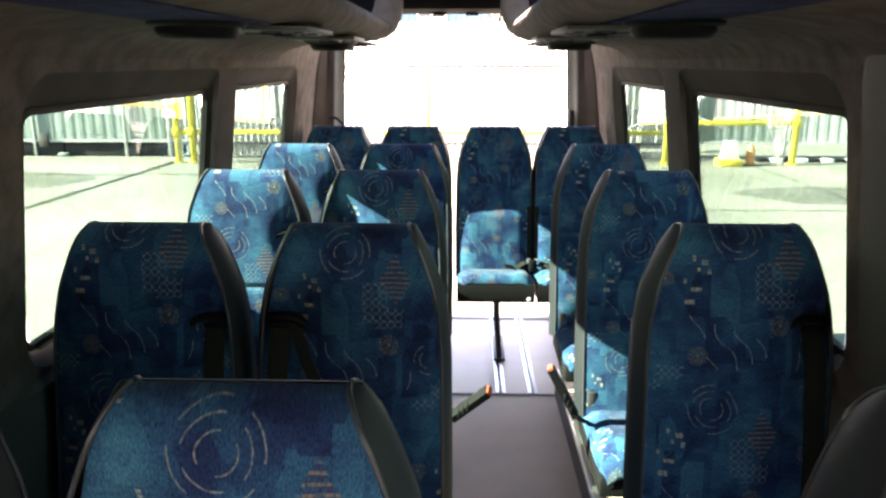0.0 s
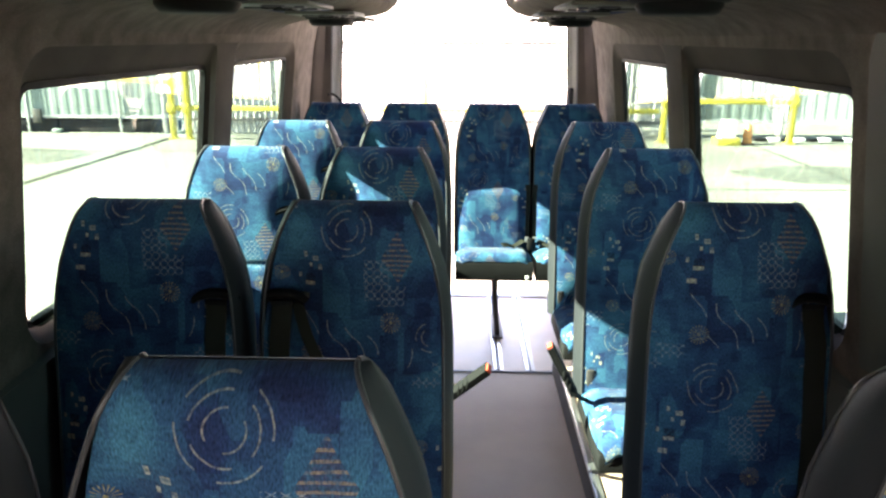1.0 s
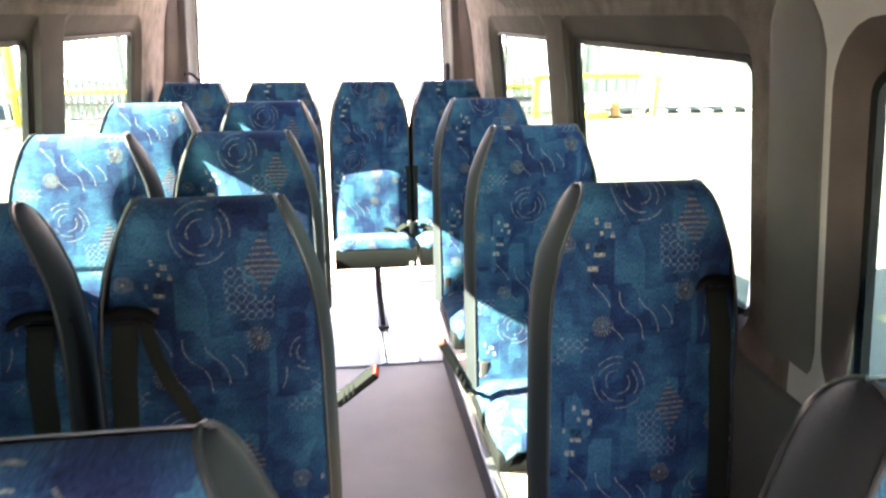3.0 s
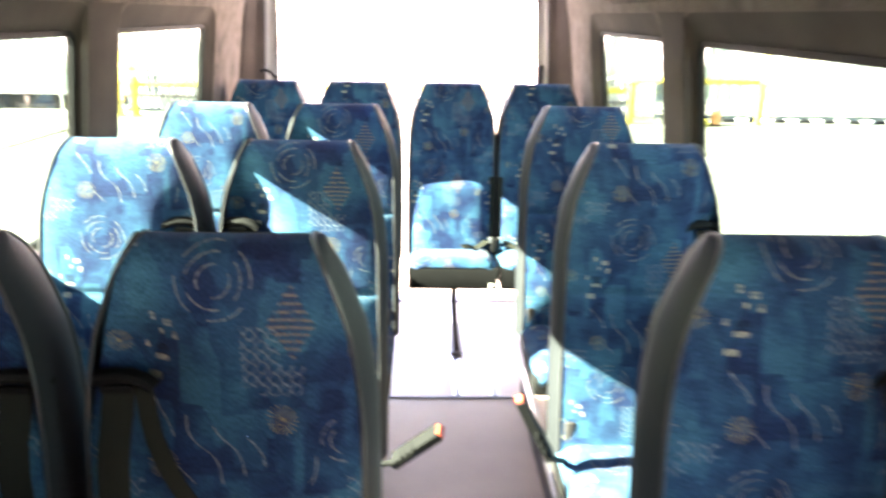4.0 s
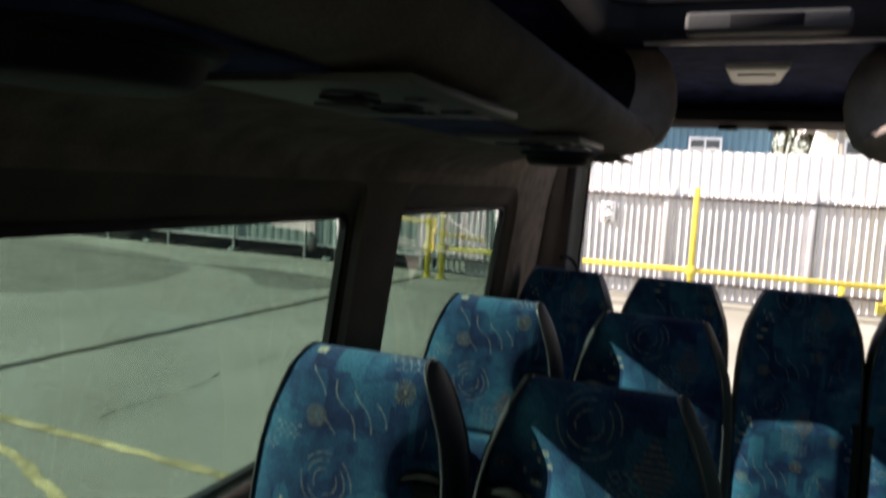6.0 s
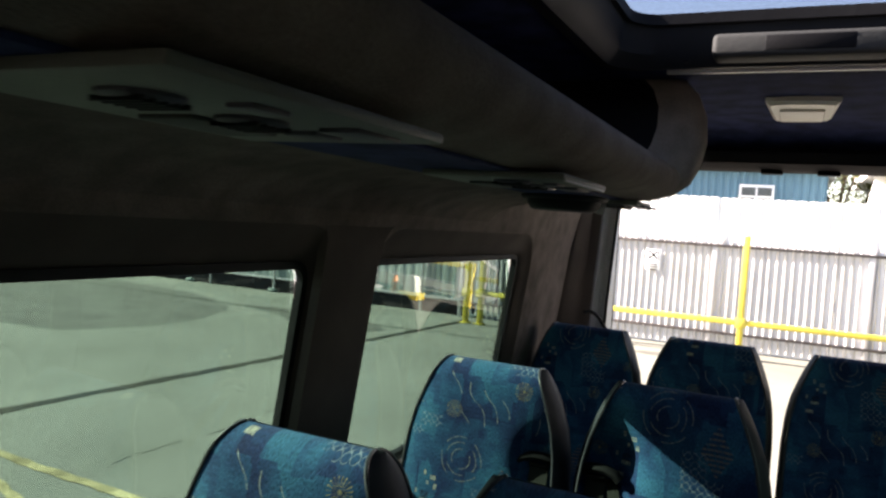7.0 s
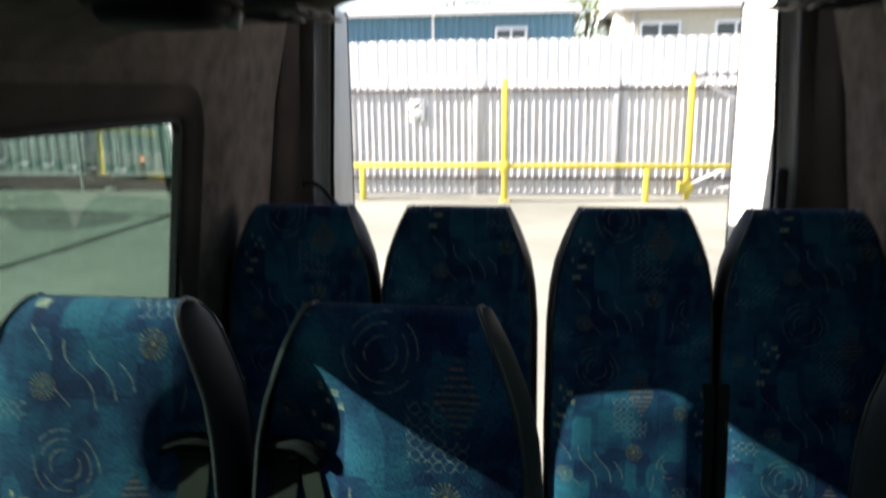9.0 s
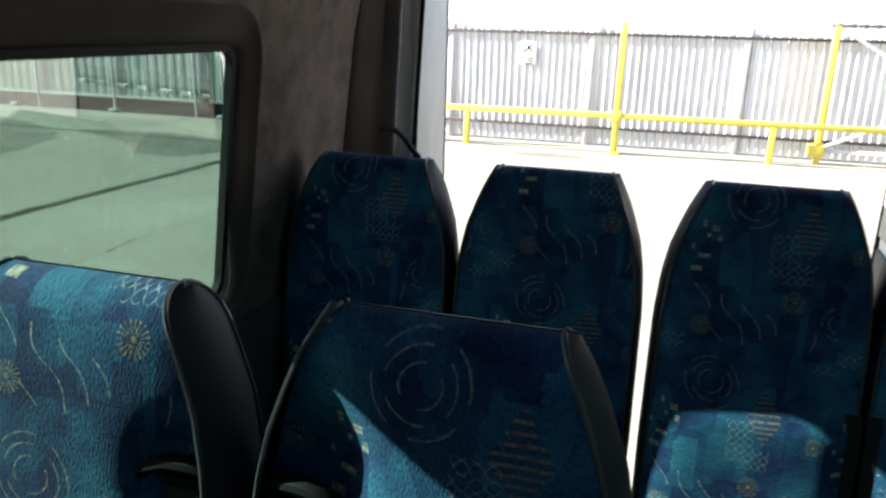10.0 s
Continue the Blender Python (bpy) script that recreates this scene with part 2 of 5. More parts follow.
FABRIC = fabric_material()
CLEAR = glass_material("clear_glass", (0.86, 0.88, 0.87))
GLASS = glass_material("green_tinted_glass", (0.418, 0.530, 0.490))
HATCH_GLASS = glass_material("grey_tinted_glass", (0.74, 0.76, 0.79))
VINYL = material("grey_vinyl", (0.015, 0.0165, 0.020), 0.6, spread=0.12, fine=600, bump=0.12, spec=0.18)
SHELL = material("charcoal_vinyl", (0.045, 0.045, 0.055), 0.5, spread=0.15, fine=500, spec=0.18)
PIPING = material("pale_piping", (0.036, 0.037, 0.042), 0.35, spread=0.1, spec=0.25)
BLACK = material("black_plastic", (0.006, 0.006, 0.0065), 0.65, spread=0.2, fine=300, spec=0.12)
WEBBING = material("belt_webbing", (0.020, 0.021, 0.018), 0.8, spread=0.15, fine=700, bump=0.3, spec=0.06)
RED = material("red_plastic", (0.65, 0.09, 0.05), 0.4)
STEEL = material("aluminium", (0.62, 0.62, 0.62), 0.32, metal=0.9, spread=0.1, fine=200)
DARKSTEEL = material("dark_steel", (0.055, 0.048, 0.047), 0.45, metal=0.3, spread=0.2)
CARPET = material("grey_carpet", (0.112, 0.094, 0.084), 0.95, spread=0.28, scale=16, fine=240, bump=0.5, spec=0.05, speck=0.40)
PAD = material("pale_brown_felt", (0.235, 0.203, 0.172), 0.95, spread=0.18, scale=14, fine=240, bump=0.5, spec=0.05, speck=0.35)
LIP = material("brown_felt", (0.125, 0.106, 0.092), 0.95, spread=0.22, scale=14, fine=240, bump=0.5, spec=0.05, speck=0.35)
PILLAR = material("dark_trim", (0.026, 0.023, 0.024), 0.85, spread=0.2, fine=300, spec=0.12)
NAVY = material("navy_carpet", (0.021, 0.028, 0.070), 0.95, spread=0.45, scale=14, fine=300, bump=0.45, spec=0.05, speck=0.7)
SERVICE = material("pale_grey_plastic", (0.085, 0.093, 0.080), 0.6, spread=0.08, spec=0.25)
VENT = material("grey_plastic", (0.045, 0.046, 0.043), 0.7, spread=0.06, spec=0.2)
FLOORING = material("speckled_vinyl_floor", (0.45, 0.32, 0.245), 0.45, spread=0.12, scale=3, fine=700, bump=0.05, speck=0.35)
WAIST = material("grey_moulding", (0.075, 0.077, 0.072), 0.6, spread=0.15, fine=400, spec=0.2)
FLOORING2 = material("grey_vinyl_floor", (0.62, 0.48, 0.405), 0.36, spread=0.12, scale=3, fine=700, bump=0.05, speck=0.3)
WHITEPAINT = material("white_paint", (0.78, 0.78, 0.77), 0.3, spread=0.04, coat=0.3)
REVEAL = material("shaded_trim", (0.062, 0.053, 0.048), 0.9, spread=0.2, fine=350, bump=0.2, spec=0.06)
LIGHTPANEL = material("grey_door_panel", (0.30, 0.302, 0.29), 0.6, spread=0.12, fine=400, spec=0.2)
OLDSHEET = material("grey_green_sheeting", (0.150, 0.190, 0.180), 0.6, spread=0.14, scale=0.8, fine=30, bump=0.0)
RUBBER = material("black_rubber", (0.012, 0.012, 0.013), 0.7, spread=0.2, spec=0.12)
FLANGE = material("grey_body_paint", (0.58, 0.585, 0.60), 0.45, spread=0.08)
GREYSEAL = material("grey_seal", (0.22, 0.23, 0.26), 0.5, spread=0.1)
YELLOW = material("yellow_paint", (0.46, 0.37, 0.045), 0.45, spread=0.12)
ORANGE = material("orange_plastic", (0.55, 0.21, 0.07), 0.5)
GALV = material("galvanised_steel", (0.38, 0.375, 0.38), 0.45, metal=0.25, spread=0.16, scale=2.5)
LOWSHEET = material("dull_sheeting", (0.62, 0.61, 0.615), 0.6, spread=0.12, scale=1.2, fine=40, bump=0.0)
OFFSHEET = material("off_white_sheeting", (0.33, 0.35, 0.335), 0.55, spread=0.1, scale=1.0, fine=40, bump=0.0)
SHEET = material("pale_sheeting", (0.66, 0.665, 0.66), 0.5, spread=0.06, scale=1.2, fine=40, bump=0.0)
BLUEWALL = material("blue_sheeting", (0.09, 0.20, 0.27), 0.5, spread=0.1, scale=1)
CREAM = material("cream_render", (0.48, 0.45, 0.38), 0.8, spread=0.08)
ROOFING = material("grey_roofing", (0.42, 0.42, 0.43), 0.6, spread=0.1)
CONCRETE_BLOCK = material("pale_concrete", (0.50, 0.50, 0.47), 0.85, spread=0.12)
LEAF = material("leaves", (0.085, 0.095, 0.032), 0.8, spread=0.35, scale=3, spec=0.08)
BARK = material("bark", (0.10, 0.075, 0.05), 0.9)
DARKGLASS = material("far_window_glass", (0.05, 0.06, 0.07), 0.1)
LENS = material("lamp_lens", (0.78, 0.74, 0.66), 0.35, spread=0.05, fine=250)


def ground_material():
    m = material("concrete_yard", (0.126, 0.130, 0.114), 0.95, spread=0.18, scale=0.35, fine=45, bump=0.2, spec=0.06, speck=0.36)
    t = m.node_tree
    n, l = t.nodes, t.links
    bsdf = n["Principled BSDF"]
    base = bsdf.inputs["Base Color"].links[0].from_socket
    geo = n.new("ShaderNodeNewGeometry")
    blotch = n.new("ShaderNodeTexNoise")
    blotch.inputs["Scale"].default_value, blotch.inputs["Detail"].default_value, blotch.inputs["Distortion"].default_value = 1.3, 8, 0.6
    l.new(geo.outputs["Position"], blotch.inputs["Vector"])
    mr = n.new("ShaderNodeMapRange")
    mr.inputs["From Min"].default_value, mr.inputs["From Max"].default_value = 0.55, 0.75
    mr.inputs["To Max"].default_value = 0.35
    l.new(blotch.outputs["Fac"], mr.inputs["Value"])
    mix = n.new("ShaderNodeMix")
    mix.data_type = "RGBA"
    mix.inputs["B"].default_value = (0.082, 0.084, 0.068, 1)
    l.new(mr.outputs[0], mix.inputs["Factor"])
    l.new(base, mix.inputs["A"])
    l.new(mix.outputs["Result"], bsdf.inputs["Base Color"])
    return m


GROUND = ground_material()


# ---- mesh helpers ----
def part(name, bm, mat, parent=None, label="", smooth=35):
    """Links a bmesh as one mesh object under a thing or a part."""
    me = bpy.data.meshes.new(name)
    bmesh.ops.recalc_face_normals(bm, faces=bm.faces[:])
    bm.to_mesh(me)
    bm.free()
    for mm in (mat if isinstance(mat, (list, tuple)) else (mat,)):
        me.materials.append(mm)
    if smooth:
        me.shade_smooth()
        me.set_sharp_from_angle(angle=radians(smooth))
    ob = new(name, me)
    if parent:
        ob.parent = parent
    if label:
        tagged(ob, label)
    return ob


def thing(name, place, label, category, group="", kind=""):
    ob = new(name)
    ob.empty_display_size = 0.1
    ob.location = place
    return tagged(ob, label, category, group, kind)


def box(x0, x1, y0, y1, z0, z1, bevel=0.0, seg=2, bm=None):
    """A box, its edges rounded by bevel; added to bm where given."""
    b = bmesh.new()
    m = Matrix.Translation(((x0 + x1) / 2, (y0 + y1) / 2, (z0 + z1) / 2)) @ Matrix.Diagonal((x1 - x0, y1 - y0, z1 - z0, 1))
    bmesh.ops.create_cube(b, size=1, matrix=m)
    if bevel:
        bmesh.ops.bevel(b, geom=b.edges[:], offset=bevel, segments=seg, affect="EDGES", profile=0.5)
    if bm is None:
        return b
    join(bm, b)
    return bm


def join(bm, other):
    me = bpy.data.meshes.new("tmp")
    other.to_mesh(me)
    other.free()
    bm.from_mesh(me)
    bpy.data.meshes.remove(me)
    return bm


def tube(points, radius, sides=8, bm=None, flat=1.0):
    """A tube along points; flat squeezes it across."""
    bm = bm or bmesh.new()
    pts = [Vector(p) for p in points]
    rings = []
    up = Vector((0, 0, 1))
    for i, p in enumerate(pts):
        d = (pts[min(i + 1, len(pts) - 1)] - pts[max(i - 1, 0)]).normalized()
        a = d.cross(up)
        if a.length < 0.05:
            a = d.cross(Vector((1, 0, 0)))
        a.normalize()
        b = a.cross(d).normalized()
        rings.append([bm.verts.new(p + (a * math.cos(2 * math.pi * j / sides) + b * math.sin(2 * math.pi * j / sides) * flat) * radius) for j in range(sides)])
    for r0, r1 in zip(rings, rings[1:]):
        for j in range(sides):
            bm.faces.new((r0[j], r0[(j + 1) % sides], r1[(j + 1) % sides], r1[j]))
    bm.faces.new(rings[0][::-1])
    bm.faces.new(rings[-1])
    return bm


def prism(outline, a0, a1, axis="y", bm=None):
    """An outline of pairs pushed along an axis from a0 to a1. axis y: pairs are x, z; x: y, z; z: x, y."""
    bm = bm or bmesh.new()

    def at(p, a):
        return {"y": (p[0], a, p[1]), "x": (a, p[0], p[1]), "z": (p[0], p[1], a)}[axis]

    r0 = [bm.verts.new(at(p, a0)) for p in outline]
    r1 = [bm.verts.new(at(p, a1)) for p in outline]
    k = len(outline)
    for j in range(k):
        bm.faces.new((r0[j], r0[(j + 1) % k], r1[(j + 1) % k], r1[j]))
    bm.faces.new(r0[::-1])
    bm.faces.new(r1)
    return bm


def sweep(outline, path):
    """An outline of pairs (across, out) carried round a closed loop of (centre, across, out) stations."""
    bm = bmesh.new()
    rings = [[bm.verts.new(c + a * p + o * q) for p, q in outline] for c, a, o in path]
    k = len(outline)
    for i, r0 in enumerate(rings):
        r1 = rings[(i + 1) % len(rings)]
        for j in range(k):
            bm.faces.new((r0[j], r0[(j + 1) % k], r1[(j + 1) % k], r1[j]))
    return bm


def disc(centre, radius, height, sides=24, top=0.85, bm=None, axis=Vector((0, 0, 1))):
    """A round slightly tapered lump that stands on centre along axis."""
    bm = bm or bmesh.new()
    q = axis.to_track_quat("Z", "Y").to_matrix()
    prof = [(radius, 0), (radius, height * 0.55), (radius * (1 + top) / 2, height * 0.9), (radius * top, height)]
    rings = [[bm.verts.new(Vector(centre) + q @ Vector((r * math.cos(2 * math.pi * j / sides), r * math.sin(2 * math.pi * j / sides), h))) for j in range(sides)] for r, h in prof]
    for r0, r1 in zip(rings, rings[1:]):
        for j in range(sides):
            bm.faces.new((r0[j], r0[(j + 1) % sides], r1[(j + 1) % sides], r1[j]))
    bm.faces.new(rings[0][::-1])
    bm.faces.new(rings[-1])
    return bm


def round_loop(a0, a1, b0, b1, r, n=6):
    """A rectangle with round corners, as pairs; corner by corner, n + 1 points each."""
    out = []
    for ca, cb, start in ((a1 - r, b1 - r, 0), (a0 + r, b1 - r, 90), (a0 + r, b0 + r, 180), (a1 - r, b0 + r, 270)):
        for i in range(n + 1):
            w = radians(start + 90 * i / n)
            out.append((ca + r * math.cos(w), cb + r * math.sin(w)))
    return out


def square_loop(a0, a1, b0, b1, hole, n=6):
    """The plain rectangle, with as many points as the round hole in it."""
    corners = ((a1, b1), (a0, b1), (a0, b0), (a1, b0))
    out = []
    for c, (ca, cb) in enumerate(corners):
        first, last = hole[c * (n + 1)], hole[c * (n + 1) + n]
        p0 = (ca, first[1]) if c % 2 == 0 else (first[0], cb)
        p1 = (last[0], cb) if c % 2 == 0 else (ca, last[1])
        for i in range(n + 1):
            f = i / n
            if f <= 0.5:
                g = f * 2
                out.append((p0[0] + (ca - p0[0]) * g, p0[1] + (cb - p0[1]) * g))
            else:
                g = f * 2 - 1
                out.append((ca + (p1[0] - ca) * g, cb + (p1[1] - cb) * g))
    return out


def panel(outer, opening, radius, at, inner, mid, outer_face, flare=(0.045, 0.045, 0.045)):
    """A wall panel with a rounded opening: a soft moulded reveal from the inner face to the glass line, then through. at maps (a, b, depth) to a point;
    flare is how much wider the reveal is at the inner face, at the sides, above and below."""
    bm = bmesh.new()
    a0, a1, b0, b1 = opening
    n = 6
    fs, ft, fb = flare

    def loop(g):
        return round_loop(a0 - fs * g, a1 + fs * g, b0 - fb * g, b1 + ft * g, radius + fs * g * 1.4, n)

    edge = square_loop(*outer, loop(1.0), n)
    loops = [(edge, outer_face), (edge, inner)]
    for g, f in ((1.0, 0.0), (0.93, 0.05), (0.80, 0.22), (0.55, 0.42), (0.28, 0.58), (0.10, 0.76), (0.0, 1.0)):
        loops.append((loop(g), inner + (mid - inner) * f))
    loops.append((loop(0.0), outer_face))
    rings = [[bm.verts.new(at(p[0], p[1], d)) for p in lp] for lp, d in loops]
    rings.append(rings[0])
    k = len(edge)
    for r0, r1 in zip(rings, rings[1:]):
        for j in range(k):
            vs = []
            for q in (r0[j], r0[(j + 1) % k], r1[(j + 1) % k], r1[j]):
                if q not in vs:
                    vs.append(q)
            if len(vs) > 2:
                bm.faces.new(vs)
    return bm


# ---- the van: floor, walls, ceiling ----
GROUND_Z = -0.58
FRONT, REAR = -1.55, 4.66
WALL_IN, WALL_OUT, GLASS_X = 0.866, 0.926, 0.909   # at 1.2 m over the floor
CEIL = 2.02
TUMBLE = 0.125


def wall_lean(z):
    """How far the side walls lean in at a height: upright to the waist, then in towards the roof."""
    return TUMBLE * (max(z, 0.85) - 1.2) + 0.10 * max(0.0, z - 1.53)



floor = part("floor", box(-0.97, 0.97, FRONT, 3.49, -0.06, 0.0), FLOORING)
tagged(floor, "speckled brown-grey vinyl floor of the minibus aisle", "floor", kind="structure")
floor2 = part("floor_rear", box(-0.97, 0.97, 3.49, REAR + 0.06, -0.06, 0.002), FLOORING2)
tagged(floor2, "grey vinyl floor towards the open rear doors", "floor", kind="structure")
seam = part("floor_joint", box(-0.2, 0.52, 3.482, 3.498, 0.0, 0.005, 0.0015), GREYSEAL)
tagged(seam, "thin joint strip between two vinyl floor sheets", "trim", kind="structure")

plinth = part("plinth", box(0.528, 0.86, FRONT, 3.5, 0.0, 0.13, 0.006), FLOORING)
tagged(plinth, "low raised plinth under the single seats", "plinth", kind="structure")
edging = part("edging", box(0.516, 0.546, FRONT, 3.5, 0.118, 0.137, 0.003), STEEL, plinth, "bright aluminium edging strip")
part("kick_plate", box(0.519, 0.527, FRONT, 3.5, 0.004, 0.116, 0.001), SHELL, plinth, "dark kick plate facing the aisle")

SILL, TOP = 0.955, 1.507
BAYS = {  # along the van: panel from, to, window from, to (None: solid)
    -1: [(FRONT, -0.35, (-1.40, -0.50)), (-0.35, 1.45, None), (1.45, 2.93, (1.640, 2.806)), (2.93, REAR, (3.046, 4.045))],
    1: [(FRONT, -0.35, (-1.40, -0.50)), (-0.35, 1.47, (0.12, 1.34)), (1.47, 2.93, (1.668, 2.800)), (2.93, REAR, (3.05, 4.035))],
}
window_count = 0
for side, bays in BAYS.items():
    wall = bmesh.new()
    for y0, y1, win in bays:
        def at(a, b, d, side=side):
            return (side * (d - wall_lean(b)), a, b)
        if win is None:
            q = bmesh.new()
            for z0, z1 in ((0.0, 0.85), (0.85, 1.53), (1.53, CEIL)):
                vs = [q.verts.new(at(a, b, d)) for a in (y0, y1) for b in (z0, z1) for d in (WALL_IN, WALL_OUT)]
                for f in ((0, 1, 3, 2), (4, 6, 7, 5), (0, 4, 5, 1), (2, 3, 7, 6), (0, 2, 6, 4), (1, 5, 7, 3)):
                    q.faces.new([vs[i] for i in f])
            join(wall, q)
        else:
            SILL, TOP = (0.80, 1.60) if win[0] < 0 else (0.955, 1.507)
            join(wall, panel((y0, y1, 0.0, 1.66), (*win, SILL, TOP), 0.042, at, WALL_IN, GLASS_X, WALL_OUT, flare=(0.052, 0.080, 0.045)))
            q = bmesh.new()
            vs = [q.verts.new(at(a, b, d)) for a in (y0, y1) for b in (1.66, CEIL) for d in (WALL_IN, WALL_OUT)]
            for f in ((0, 1, 3, 2), (4, 6, 7, 5), (0, 4, 5, 1), (2, 3, 7, 6), (0, 2, 6, 4), (1, 5, 7, 3)):
                q.faces.new([vs[i] for i in f])
            join(wall, q)
            window_count += 1
            w = thing("window_%d" % window_count, (side * (GLASS_X - wall_lean((SILL + TOP) / 2)), (win[0] + win[1]) / 2, (SILL + TOP) / 2),
                      "green-tinted side window with a black rubber seal", "window", "side windows", "structure")
            w.rotation_euler = (0, -side * math.atan(TUMBLE), 0)
            hy, hz = (win[1] - win[0]) / 2, (TOP - SILL) / 2
            pane = prism(round_loop(-hy + 0.001, hy - 0.001, -hz + 0.001, hz - 0.001, 0.041), -0.0025, 0.0025, "x")
            part("pane", pane, CLEAR if win[0] < 0 else GLASS, w).rotation_euler = (0, radians(5.4 * side), 0)
            loop = round_loop(-hy + 0.004, hy - 0.004, -hz + 0.004, hz - 0.004, 0.038, 6)
            stations = []
            for i, p in enumerate(loop):
                pa, pb = loop[i - 1], loop[(i + 1) % len(loop)]
                tan = Vector((0, pb[0] - pa[0], pb[1] - pa[1])).normalized()
                stations.append((Vector((0, p[0], p[1])), Vector((1, 0, 0)), Vector((1, 0, 0)).cross(tan)))
            part("window_frame", sweep([(-0.008, -0.008), (0.008, -0.008), (0.009, 0.0), (0.008, 0.008), (-0.008, 0.008)], stations), RUBBER, w, "black rubber seal")
    # the body's outer pillar ahead of the second window
    q = bmesh.new()
    rows = [[q.verts.new((side * (x - wall_lean(z)), y, z)) for x, y in ((WALL_OUT - 0.001, 1.47), (WALL_OUT - 0.001, 1.685), (WALL_OUT + 0.046, 1.755), (WALL_OUT + 0.046, 1.47))] for z in (0.3, 0.85, 1.53, 1.8)]
    for r0, r1 in zip(rows, rows[1:]):
        for j in range(4):
            q.faces.new((r0[j], r0[(j + 1) % 4], r1[(j + 1) % 4], r1[j]))
    q.faces.new(rows[0])
    q.faces.new(rows[-1][::-1])
    join(wall, q)
    SILL, TOP = 0.955, 1.507
    bmesh.ops.recalc_face_normals(wall, faces=wall.faces[:])
    wall.faces.ensure_lookup_table()
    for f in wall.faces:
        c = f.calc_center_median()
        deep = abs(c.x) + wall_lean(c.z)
        # window reveals: the wall's felt, coloured darker for the shade in the recess
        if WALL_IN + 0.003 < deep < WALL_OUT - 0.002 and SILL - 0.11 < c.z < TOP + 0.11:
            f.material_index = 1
        if side * f.normal.x > 0.8 and deep > WALL_OUT - 0.012:
            f.material_index = 2
        if -0.4 < c.y < 1.5 and 0.3 < c.z < 1.66 and deep < WALL_IN + 0.004:
            f.material_index = 3
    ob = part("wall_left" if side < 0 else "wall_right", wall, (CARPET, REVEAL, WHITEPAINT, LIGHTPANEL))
    tagged(ob, "grey carpet-lined van wall with recessed windows", "wall", kind="structure")

# grey pillar panel between the front windows
side, y0, y1 = 1, 1.405, 1.555
prof = [(y0 - 0.004, 0), (y0, 0.002), (y0 + 0.01, 0.003), (y1 - 0.01, 0.003), (y1, 0.002), (y1 + 0.004, 0)]
bm = bmesh.new()
rows = []
for z in (0.90, 1.10, 1.35, 1.50, 1.53, 1.57, 1.60, 1.62):
    g = max(0.0, z - 1.53) * 0.9
    mid = (y0 + y1) / 2
    rows.append([bm.verts.new((side * (WALL_IN - wall_lean(z) - d * (1 - g * 8) - 0.001), mid + (y - mid) * (1 - (g * 9) ** 2), z)) for y, d in prof])
for r0, r1 in zip(rows, rows[1:]):
    for j in range(len(prof) - 1):
        bm.faces.new((r0[j], r0[j + 1], r1[j + 1], r1[j]))
bm.faces.new(rows[0][::-1])
bm.faces.new(rows[-1])
ob = part("pillar_trim", bm, WAIST, smooth=20)
tagged(ob, "grey moulded pillar panel between two side windows", "trim", kind="structure")

# plate over the pillar between the last two windows, coloured dark like a shaded recess
for side in (-1, 1):
    bm = bmesh.new()
    rows = []
    for z, y0, y1, d in ((0.90, 2.806, 3.020, 0.003), (1.20, 2.806, 3.020, 0.003), (1.50, 2.806, 3.020, 0.003), (1.555, 2.800, 3.026, 0.003), (1.578, 2.785, 3.042, 0.002), (1.588, 2.765, 3.062, -0.002)):
        x0 = WALL_IN - wall_lean(z)
        rows.append([bm.verts.new((side * x, y, z)) for x, y in ((x0 + 0.02, y0), (x0 - d * 0.2, y0 + 0.001), (x0 - d, y0 + 0.03), (x0 - d, y1 - 0.03), (x0 - d * 0.2, y1 - 0.001), (x0 + 0.02, y1))])
    for r0, r1 in zip(rows, rows[1:]):
        for j in range(6):
            bm.faces.new((r0[j], r0[(j + 1) % 6], r1[(j + 1) % 6], r1[j]))
    bm.faces.new(rows[0][::-1])
    bm.faces.new(rows[-1])
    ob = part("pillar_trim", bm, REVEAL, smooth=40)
    tagged(ob, "felt pillar plate coloured as a shaded recess between two side windows", "trim", kind="structure")

# carpeted cove that carries the walls over to the luggage racks
for side in (-1, 1):
    out = [(0.826, 1.594), (0.812, 1.606), (0.786, 1.636), (0.742, 1.660), (0.680, 1.676), (0.610, 1.684), (0.540, 1.687), (0.540, 1.690), (0.70, 1.700), (0.82, 1.700)]
    ob = part("wall_cove", prism([(side * x, z) for x, z in out], FRONT + 0.01, 3.60), CARPET, smooth=60)
    tagged(ob, "grey carpeted cove between the wall and the luggage rack", "trim", kind="structure")

# waist trim under the windows
for side in (-1, 1):
    out = [(side * 0.908, 0.52), (side * 0.895, 0.54), (side * 0.880, 0.84), (side * 0.886, 0.885), (side * 0.902, 0.90)]
    ob = part("waist_trim", prism(out, FRONT, REAR - 0.02), WAIST)
    tagged(ob, "dark grey moulded trim along the wall below the windows", "trim", kind="structure")

# ceiling with the hatch opening
def ceil_at(a, b, d):
    return (a, b, d)


